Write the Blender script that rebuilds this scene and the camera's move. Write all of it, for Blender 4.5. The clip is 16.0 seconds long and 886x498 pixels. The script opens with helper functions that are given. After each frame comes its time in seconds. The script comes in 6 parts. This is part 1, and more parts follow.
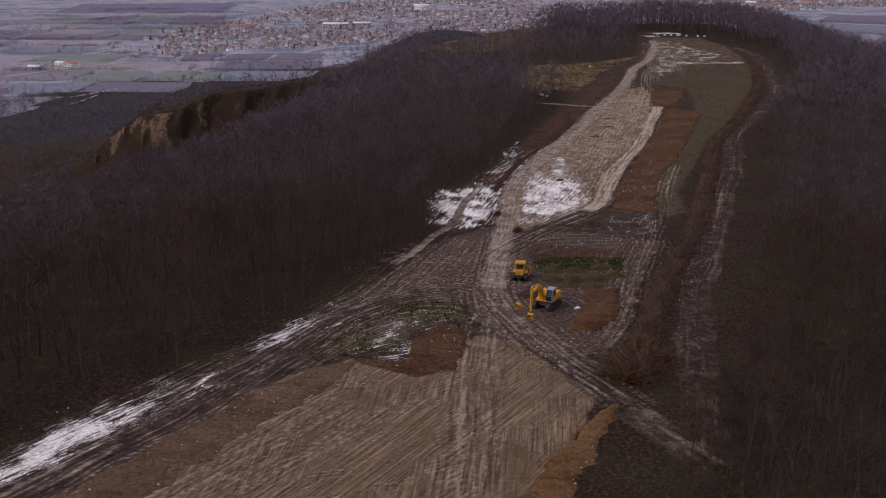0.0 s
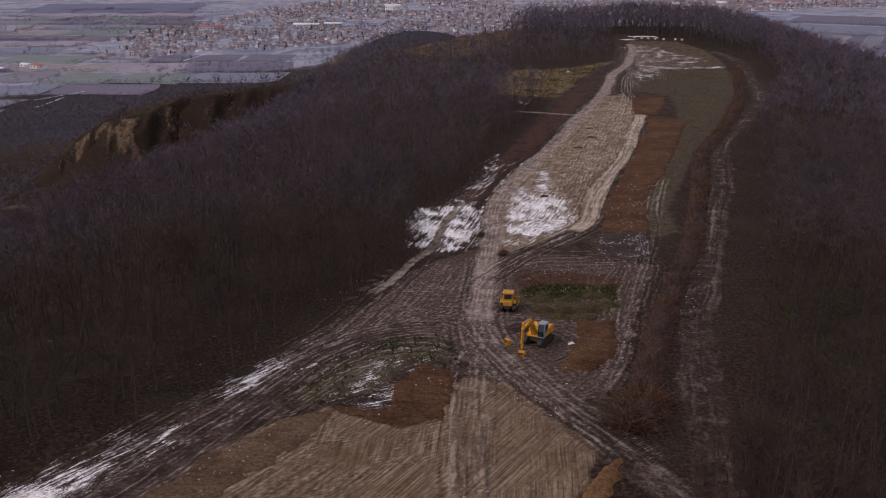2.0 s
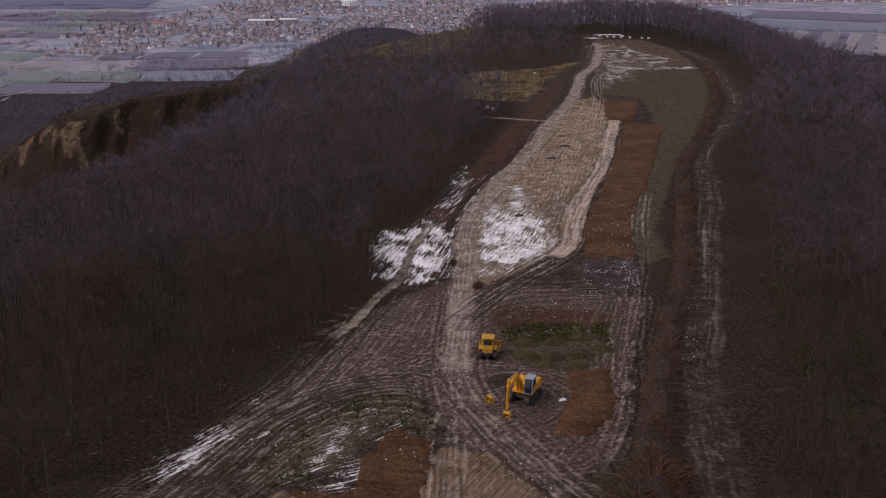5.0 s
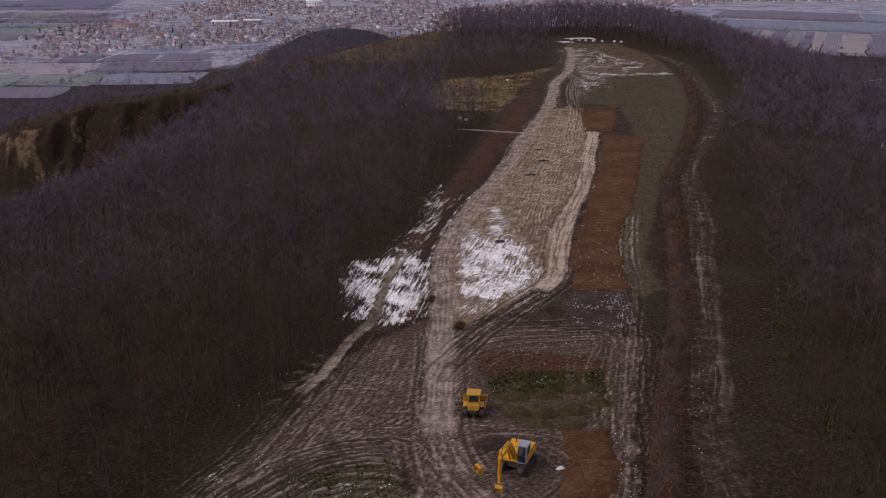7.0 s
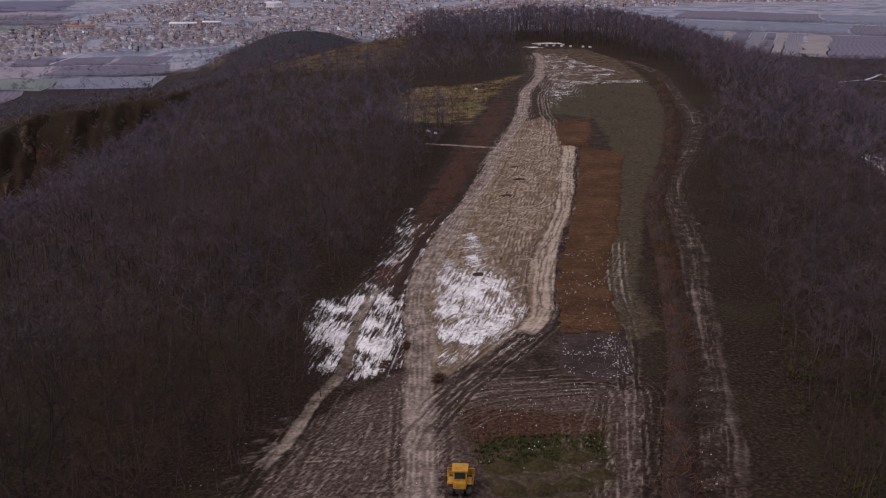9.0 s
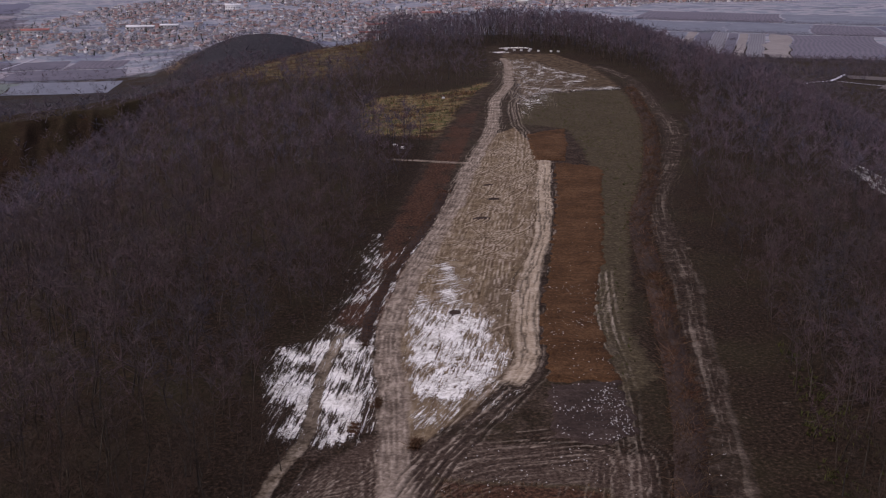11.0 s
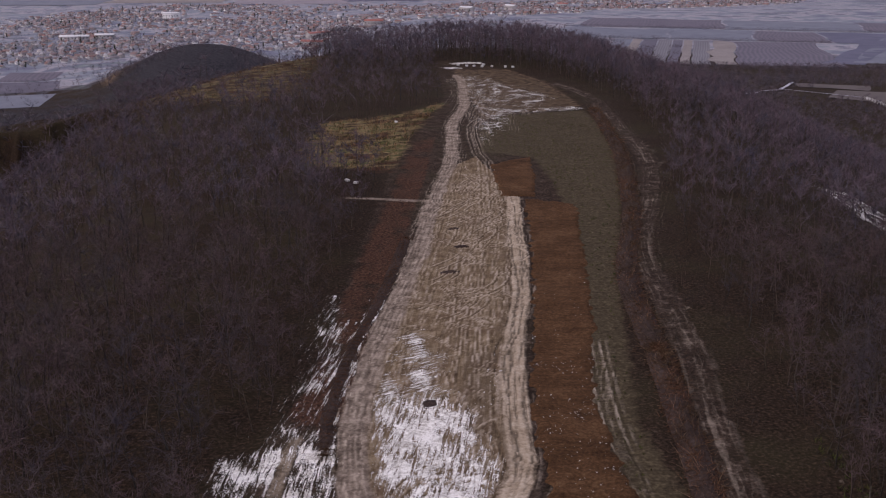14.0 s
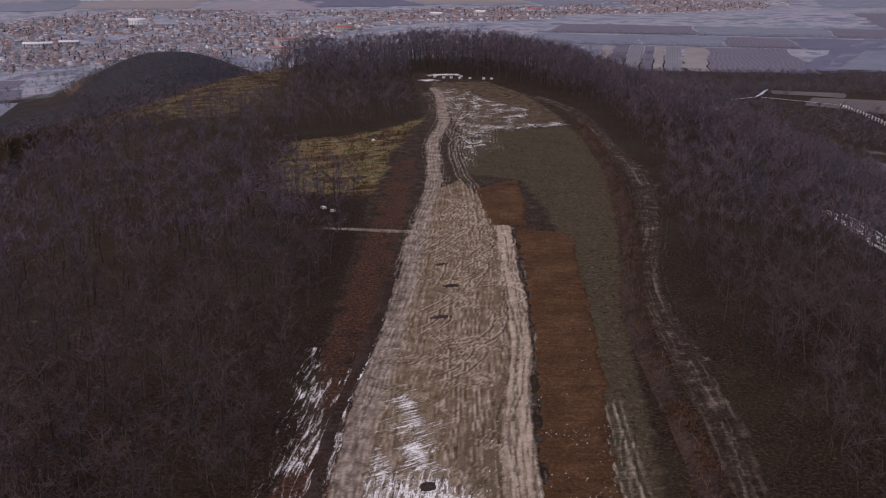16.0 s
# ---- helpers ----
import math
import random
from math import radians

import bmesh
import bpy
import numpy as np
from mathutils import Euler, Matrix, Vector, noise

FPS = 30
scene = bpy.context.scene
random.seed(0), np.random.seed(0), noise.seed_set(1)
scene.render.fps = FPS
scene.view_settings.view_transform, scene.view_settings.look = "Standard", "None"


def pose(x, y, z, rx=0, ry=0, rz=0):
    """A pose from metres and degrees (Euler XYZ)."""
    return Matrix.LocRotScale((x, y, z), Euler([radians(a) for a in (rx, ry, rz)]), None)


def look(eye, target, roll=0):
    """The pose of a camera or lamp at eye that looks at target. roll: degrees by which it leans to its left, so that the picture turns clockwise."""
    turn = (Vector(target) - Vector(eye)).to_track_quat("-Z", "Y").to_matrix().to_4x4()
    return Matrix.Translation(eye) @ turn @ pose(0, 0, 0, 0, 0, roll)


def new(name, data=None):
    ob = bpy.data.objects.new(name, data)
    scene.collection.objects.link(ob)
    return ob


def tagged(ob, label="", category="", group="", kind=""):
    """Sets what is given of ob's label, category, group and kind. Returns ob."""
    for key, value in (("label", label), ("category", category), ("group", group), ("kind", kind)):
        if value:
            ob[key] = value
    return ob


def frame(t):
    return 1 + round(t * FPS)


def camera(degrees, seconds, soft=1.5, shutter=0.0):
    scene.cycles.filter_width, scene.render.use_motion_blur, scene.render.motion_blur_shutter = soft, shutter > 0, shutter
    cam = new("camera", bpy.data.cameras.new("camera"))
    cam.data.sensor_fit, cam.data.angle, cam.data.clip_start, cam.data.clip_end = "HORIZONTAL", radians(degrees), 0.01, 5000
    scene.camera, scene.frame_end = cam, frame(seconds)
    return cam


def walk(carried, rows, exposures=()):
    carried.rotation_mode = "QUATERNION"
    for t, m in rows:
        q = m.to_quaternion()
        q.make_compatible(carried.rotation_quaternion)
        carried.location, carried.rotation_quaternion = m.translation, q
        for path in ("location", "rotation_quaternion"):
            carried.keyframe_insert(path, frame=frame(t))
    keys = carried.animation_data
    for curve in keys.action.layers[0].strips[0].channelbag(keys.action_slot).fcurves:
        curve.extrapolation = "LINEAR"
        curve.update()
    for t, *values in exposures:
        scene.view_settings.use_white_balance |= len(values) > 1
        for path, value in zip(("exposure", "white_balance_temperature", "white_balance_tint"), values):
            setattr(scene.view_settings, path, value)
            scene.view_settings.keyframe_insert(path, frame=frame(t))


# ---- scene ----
cam = camera(46.6, 16.0, soft=1.15)
METRES, EYE, TILT, LEAN, TURN = 115.0, 48.3, -17.0, 0.0, 0.0
ROWS = [
    (0.0, 0.0, 0.0, 0.0, 0.0, 0.0, 0.0),
    (0.5, -0.0032, 0.0216, 0.0093, -0.39, 0.0, 0.1),
    (1.0, -0.0065, 0.0437, 0.0182, -0.78, 0.0, 0.2),
    (1.5, -0.0094, 0.066, 0.0273, -1.17, -0.01, 0.28),
    (2.0, -0.0117, 0.0892, 0.0354, -1.54, -0.03, 0.36),
    (2.5, -0.0131, 0.1129, 0.043, -1.91, -0.07, 0.46),
    (3.0, -0.0141, 0.1369, 0.0503, -2.28, -0.13, 0.57),
    (3.5, -0.0152, 0.1614, 0.0576, -2.65, -0.18, 0.69),
    (4.0, -0.017, 0.1866, 0.0651, -3.05, -0.23, 0.75),
    (6.5, -0.0196, 0.3233, 0.1125, -5.09, -0.41, 1.38),
    (7.0, -0.0209, 0.3527, 0.1248, -5.62, -0.4, 1.51),
    (7.5, -0.0213, 0.3819, 0.137, -6.14, -0.4, 1.65),
    (8.0, -0.022, 0.412, 0.1484, -6.69, -0.41, 1.79),
    (8.5, -0.0221, 0.4422, 0.1593, -7.19, -0.43, 1.93),
    (11.0, -0.0128, 0.6012, 0.2121, -9.69, -0.5, 2.8),
    (11.5, -0.011, 0.6336, 0.2237, -10.21, -0.49, 2.98),
    (12.0, -0.0098, 0.666, 0.2356, -10.79, -0.5, 3.16),
    (12.5, -0.0081, 0.6984, 0.2487, -11.32, -0.49, 3.33),
    (13.0, -0.0061, 0.7317, 0.2613, -11.84, -0.46, 3.5),
    (13.5, -0.0033, 0.7656, 0.2744, -12.33, -0.44, 3.65),
    (14.0, -0.0007, 0.8006, 0.2874, -12.75, -0.37, 3.77),
    (14.5, 0.0015, 0.8359, 0.3, -13.18, -0.3, 3.88),
    (15.0, 0.0031, 0.8705, 0.3127, -13.6, -0.24, 3.96),
    (15.5, 0.0053, 0.9048, 0.3249, -14.02, -0.23, 4.07),
    (16.0, 0.0083, 0.9388, 0.3375, -14.4, -0.22, 4.2),
]
walk(cam, [(t, pose(0, 0, EYE, TILT, LEAN, TURN) @ pose(METRES * x, METRES * y, METRES * z, 90 + pitch, roll, yaw)) for t, x, y, z, yaw, pitch, roll in ROWS],
     exposures=[(0.0, 0.25, 6900, 27), (16.0, 0.25, 6900, 27)])

# ---- light: a dull overcast winter day ----
world = bpy.data.worlds.new("overcast_sky")
scene.world = world
world.use_nodes = True
wt = world.node_tree
sky = wt.nodes.new("ShaderNodeTexSky")
sky.sky_type = "NISHITA"
sky.sun_disc = False
sky.sun_elevation = radians(32)
sky.sun_rotation = radians(-60)
sky.air_density, sky.dust_density, sky.ozone_density = 1.2, 1.5, 1.5
grey = wt.nodes.new("ShaderNodeMix")
grey.data_type = "RGBA"
grey.inputs["Factor"].default_value = 0.6
grey.inputs["B"].default_value = (5.1, 5.3, 6.3, 1)
wt.links.new(sky.outputs["Color"], grey.inputs["A"])
wt.links.new(grey.outputs["Result"], wt.nodes["Background"].inputs["Color"])
wt.nodes["Background"].inputs["Strength"].default_value = 0.1
sun = new("sun", bpy.data.lights.new("sun", "SUN"))
sun.data.energy, sun.data.angle, sun.data.color = 1.0, radians(14), (1.0, 0.96, 0.92)
sun.matrix_world = look((-60, 30, 60), (0, 60, 0))

# ---- numbers ----
rng = np.random.default_rng(7)


def hash2(i, j, seed):
    h = (i.astype(np.int64) * 374761393 + j.astype(np.int64) * 668265263 + seed * 1442695041) & 0xFFFFFFFF
    h = ((h ^ (h >> 13)) * 1274126177) & 0xFFFFFFFF
    return ((h ^ (h >> 16)) & 0xFFFF) / 65535.0


def vnoise(x, y, seed=0):
    """Smooth value noise, 0 to 1."""
    x, y = np.asarray(x, float), np.asarray(y, float)
    i, j = np.floor(x), np.floor(y)
    u, v = x - i, y - j
    u, v = u * u * (3 - 2 * u), v * v * (3 - 2 * v)
    a, b = hash2(i, j, seed), hash2(i + 1, j, seed)
    c, d = hash2(i, j + 1, seed), hash2(i + 1, j + 1, seed)
    return (a * (1 - u) + b * u) * (1 - v) + (c * (1 - u) + d * u) * v


def fbm(x, y, seed=0, octaves=4):
    total, amp, norm = 0, 1.0, 0
    for k in range(octaves):
        total = total + amp * vnoise(np.asarray(x) * 2 ** k, np.asarray(y) * 2 ** k, seed + 17 * k)
        norm += amp
        amp *= 0.5
    return total / norm


def smooth(a, b, x):
    t = np.clip((x - a) / (b - a), 0, 1)
    return t * t * (3 - 2 * t)


def inside(poly, x, y):
    """Signed distance to a polygon's edge, positive inside."""
    x, y = np.asarray(x, float), np.asarray(y, float)
    xs, ys_ = [p[0] for p in poly], [p[1] for p in poly]
    m = 20 if max(ys_) < 700 else 140
    near = (x > min(xs) - m) & (x < max(xs) + m) & (y > min(ys_) - m) & (y < max(ys_) + m)
    if x.size > 2000 and near.mean() < 0.95:
        out = np.full(x.shape, -float(m))
        if near.any():
            out[near] = inside(poly, x[near], y[near])
        return out
    best = np.full(x.shape, 1e9)
    odd = np.zeros(x.shape, bool)
    n = len(poly)
    for k in range(n):
        (ax, ay), (bx, by) = poly[k], poly[(k + 1) % n]
        ex, ey = bx - ax, by - ay
        t = np.clip(((x - ax) * ex + (y - ay) * ey) / (ex * ex + ey * ey + 1e-9), 0, 1)
        best = np.minimum(best, np.hypot(x - ax - t * ex, y - ay - t * ey))
        if ay != by:
            odd ^= ((ay > y) != (by > y)) & (x < ex * (y - ay) / (by - ay) + ax)
    return np.where(odd, best, -best)


def spline(points, step):
    """Catmull-Rom line through points, sampled about every step metres."""
    p = np.array(points, float)
    p = np.vstack([2 * p[0] - p[1], p, 2 * p[-1] - p[-2]])
    out = []
    for k in range(1, len(p) - 2):
        n = max(2, int(np.linalg.norm(p[k + 1] - p[k]) / step))
        t = np.linspace(0, 1, n, endpoint=False)[:, None]
        out.append(0.5 * (2 * p[k] + (p[k + 1] - p[k - 1]) * t + (2 * p[k - 1] - 5 * p[k] + 4 * p[k + 1] - p[k + 2]) * t ** 2
                          + (3 * p[k] - p[k - 1] - 3 * p[k + 1] + p[k + 2]) * t ** 3))
    out.append(p[-2:-1])
    return np.vstack(out)


# ---- the lie of the land ----
AXIS_Y = np.arange(-3000, 6001, 10.0)
AXIS_X = np.interp(AXIS_Y, [-3000, 40, 105, 200, 300, 400, 470, 560, 700, 6000], [-250, -16, 2, 26, 57, 86, 101, 110, 114, 120])
kernel = np.exp(-0.5 * (np.arange(-9, 10) / 3.0) ** 2)
AXIS_X[9:-9] = np.convolve(AXIS_X, kernel / kernel.sum(), "valid")
PLAIN = 125.0


def axis(y):
    return np.interp(y, AXIS_Y, AXIS_X)


def fall(u, radius, steepest):
    u = np.maximum(u, 0)
    u1 = steepest * radius
    return np.where(u < u1, u * u / (2 * radius), u1 * steepest / 2 + (u - u1) * steepest)


def hump(x, y, cx, cy, rx, ry, high, power=2.0):
    r = np.hypot((x - cx) / rx, (y - cy) / ry)
    return high * np.exp(-r ** power)


def height(x, y):
    """Ground level of the ridge, its flanks and the plain."""
    x, y = np.asarray(x, float), np.asarray(y, float)
    d = x - axis(y)
    left = np.interp(y, [-500, 330, 400, 470, 545, 590, 640], [30, 32, 66, 108, 78, 42, 30])
    right = np.interp(y, [-500, 60, 200, 420, 560, 640], [34, 38, 42, 44, 34, 25])
    round_l = np.interp(y, [0, 350, 450, 700], [215, 200, 34, 34])
    steep_l = np.interp(y, [250, 330, 400, 450, 700], [0.52, 0.58, 0.82, 0.95, 0.95])
    drop = fall(-d - left, round_l, steep_l) + fall(d - right, 115, 0.55) + fall(y - 590, 160, 0.5) + fall(-y - 60, 200, 0.4)
    z = -PLAIN * (1 - np.exp(-drop / PLAIN))
    flank = smooth(2, 30, -z) * (1 - 0.85 * smooth(85, 118, -z))
    # the old quarry: a bench cut off by a rough wall on its near side
    rough = fbm(x / 26, y / 26, 5)
    lip = 596 + 26 * (rough - 0.5) + 10 * (fbm(x / 7, y / 11, 8, 3) - 0.5) + 0.20 * np.abs(x + 150)
    bench = np.where(x < -80, -36 + 0.17 * (x + 80), -36 + 0.2 * (x + 80)) + 9 * (rough - 0.5)
    bench = bench - 1.25 * np.maximum(lip - y, 0) - 0.6 * np.maximum(y - np.interp(x, [-140, -55], [650, 632]), 0) - 0.62 * np.maximum(-178 - x, 0) - 0.3 * np.maximum(x + 10, 0)
    shelf = -93 + 5 * (rough - 0.5) - 0.9 * np.maximum(np.abs(x + 195) - 50, 0) - 0.8 * np.maximum(548 - y, 0) - 0.9 * np.maximum(y - 600, 0)
    z = np.maximum(z, np.maximum(bench, shelf))
    z = z + hump(x, y, -150, 860, 80, 120, 16) + hump(x, y, -250, 760, 70, 60, 12) + hump(x, y, 5, 1400, 100, 190, 46, 2.4) + 10 * hump(x, y, -20, 1300, 120, 150, 1) * (fbm(x / 30, y / 50, 6) - 0.5) + hump(x, y, -330, 900, 120, 160, 14)
    # the rise towards the vineyards
    z = z + smooth(190, 470, x) * smooth(480, 820, y) * smooth(2900, 1900, y) * (42 - 9 * smooth(900, 1250, y)) * np.minimum(1, (z + 240) / 115)
    z = z + flank * 5.0 * (fbm(x / 60, y / 60, 3) - 0.5) + 0.5 * (fbm(x / 14, y / 14, 9) - 0.5)
    return z


def relief(x, y):
    """Clods and hollows of the cleared ground."""
    a, b = 0.83 * x + 0.56 * y, -0.56 * x + 0.83 * y
    a, b = a + 1.5 * vnoise(b / 3.1, a / 2.7, 33), b + 1.5 * vnoise(a / 2.9, b / 3.3, 34)
    return 0.11 * (fbm(a / 2.6, b / 1.9, 31, 3) - 0.5)


# wheel marks are kept on a fine net that follows the ridge: tone (dark groove to pale rim), worn road, wet mud, bare clay, lift
NET, NET_D, NET_Y = 0.2, -62.0, 40.0
MARKS = {k: np.zeros((2650, 640), np.float32) for k in ("tone", "road", "wet", "clay", "lift")}


def cell_of(x, y):
    r = np.clip(((y - NET_Y) / NET).astype(int), 0, 2649)
    c = np.clip(((x - axis(y) - NET_D) / NET).astype(int), 0, 639)
    return r, c


def marks(kind, x, y):
    """A kind of wheel mark at x, y, smoothly between the cells of the net."""
    x, y = np.asarray(x, float), np.asarray(y, float)
    f = MARKS[kind]
    v, u = (y - NET_Y) / NET - 0.5, (x - axis(y) - NET_D) / NET - 0.5
    ok = (v > 0) & (v < 2648) & (u > 0) & (u < 638)
    v, u = np.clip(v, 0, 2647.9), np.clip(u, 0, 637.9)
    i, j = v.astype(int), u.astype(int)
    p, q = v - i, u - j
    out = (f[i, j] * (1 - q) + f[i, j + 1] * q) * (1 - p) + (f[i + 1, j] * (1 - q) + f[i + 1, j + 1] * q) * p
    return np.where(ok, out, 0.0)


def surface(x, y):
    return height(x, y) + relief(x, y) + marks("lift", x, y)


# ---- areas of the ridge ----
CLEARED = [(-60, 70), (-43, 90), (-36, 102), (-26, 114), (-18, 131), (-7, 149), (0, 165), (-1, 192), (9, 213), (17, 243), (27, 280), (36, 312), (42, 335),
           (60, 385), (80, 440), (92, 500), (101, 545), (107, 545), (112, 532), (131, 515), (138, 470), (137, 434), (128, 385), (112, 330), (96, 300), (81, 256),
           (69, 212), (53, 165), (45, 141), (36, 111), (26, 95), (18, 80), (10, 40), (-60, 40)]
GARDEN = [(42, 330), (24, 343), (24, 360), (34, 398), (60, 410), (78, 428), (60, 385)]
MEADOW = [(12, 428), (-26, 462), (-36, 490), (6, 556), (46, 600), (62, 575), (52, 520), (40, 462)]
FRONT = [(-40, 74), (-30, 90), (-22, 105), (-11, 113), (-3, 108), (1, 110), (4, 121), (9, 119), (17, 103), (9, 82), (2, 40), (-60, 40)]
MIDFIELD = [(12, 168), (15, 200), (22, 226), (36, 266), (47, 300), (56, 330), (66, 342), (64, 302), (55, 273), (44, 237), (33, 203), (29, 188), (20, 175)]
JUNCTION = [(-30, 104), (-20, 120), (-8, 145), (0, 163), (8, 172), (28, 166), (36, 162), (28, 140), (22, 118), (14, 112), (6, 120), (3, 132), (-6, 132), (-16, 116)]
OLIVE = [(69, 348), (79, 385), (92, 401), (118, 404), (112, 365), (99, 330), (84, 292), (62, 240), (46, 196), (44, 180), (38, 176), (43, 203), (59, 250), (71, 290), (76, 312), (80, 338)]
UPPER = [(70, 360), (84, 420), (94, 490), (102, 518), (128, 512), (131, 470), (124, 412), (118, 405), (92, 402), (79, 385)]
ROUGH = [(13, 162), (30, 157), (27, 143), (20, 137), (14, 143)]
VERGE = [(-12, 114), (-18, 117), (-8, 132), (2, 134), (4, 124), (-2, 125), (-6, 116)]


# ---- materials ----
def material(name, rough=0.95):
    m = bpy.data.materials.new(name)
    m.use_nodes = True
    b = m.node_tree.nodes["Principled BSDF"]
    b.inputs["Roughness"].default_value = rough
    b.inputs["Specular IOR Level"].default_value = 0.06
    return m, m.node_tree, b


def nd(t, kind, **values):
    n = t.nodes.new(kind)
    for k, v in values.items():
        n.inputs[k].default_value = v
    return n


def coords(t, scale, source="Object", turn=0.0):
    c = t.nodes.new("ShaderNodeTexCoord")
    m = nd(t, "ShaderNodeMapping", Scale=scale, Rotation=(0, 0, turn))
    if turn:
        m.vector_type = "TEXTURE"
        m.inputs["Scale"].default_value = [1 / q for q in scale]
    t.links.new(c.outputs[source], m.inputs["Vector"])
    return m.outputs["Vector"]


def noise_tex(t, vec, scale, detail=5.0, rough=0.6, dist=0.0):
    n = nd(t, "ShaderNodeTexNoise", Scale=scale, Detail=detail, Roughness=rough, Distortion=dist)
    t.links.new(vec, n.inputs["Vector"])
    return n.outputs["Fac"]


def ramp(t, fac, stops):
    r = t.nodes.new("ShaderNodeValToRGB")
    e = r.color_ramp.elements
    while len(e) < len(stops):
        e.new(0.5)
    for k, (p, c) in enumerate(stops):
        e[k].position, e[k].color = p, (*c, 1) if len(c) == 3 else c
    t.links.new(fac, r.inputs["Fac"])
    return r.outputs["Color"]


def mix(t, fac, a, b, kind="MIX"):
    m = t.nodes.new("ShaderNodeMix")
    m.data_type, m.blend_type = "RGBA", kind
    for key, val in (("Factor", fac), ("A", a), ("B", b)):
        if isinstance(val, bpy.types.NodeSocket):
            t.links.new(val, m.inputs[key])
        elif isinstance(val, (int, float)):
            m.inputs[key].default_value = val
        else:
            m.inputs[key].default_value = (*val, 1)
    return m.outputs["Result"]


def maths(t, op, a, b=0.0, clamp=False):
    m = t.nodes.new("ShaderNodeMath")
    m.operation, m.use_clamp = op, clamp
    for k, val in enumerate((a, b)):
        if isinstance(val, bpy.types.NodeSocket):
            t.links.new(val, m.inputs[k])
        else:
            m.inputs[k].default_value = val
    return m.outputs["Value"]


def bump(t, b, h, strength, distance):
    n = nd(t, "ShaderNodeBump", Strength=strength, Distance=distance)
    t.links.new(h, n.inputs["Height"])
    t.links.new(n.outputs["Normal"], b.inputs["Normal"])


def plain(name, colour, rough=0.8, metal=0.0, vary=0.25, scale=3.0, spec=0.3):
    """A colour with two sizes of blotch and a fine relief."""
    m, t, b = material(name, rough)
    b.inputs["Metallic"].default_value = metal
    b.inputs["Specular IOR Level"].default_value = spec
    v = coords(t, (1, 1, 1))
    f = maths(t, "ADD", noise_tex(t, v, scale, 4), maths(t, "MULTIPLY", noise_tex(t, v, scale * 9, 3), 0.6))
    lo, hi = [c * (1 - vary) for c in colour], [min(1, c * (1 + vary)) for c in colour]
    t.links.new(ramp(t, f, [(0.5, lo), (1.05, hi)]), b.inputs["Base Color"])
    return m


def edge_mask(t, sock, n, amount=0.6):
    """A soft area mask broken up by noise."""
    v = maths(t, "ADD", sock, maths(t, "MULTIPLY", maths(t, "SUBTRACT", n, 0.5), amount))
    return maths(t, "MULTIPLY", maths(t, "SUBTRACT", v, 0.4), 5.0, True)


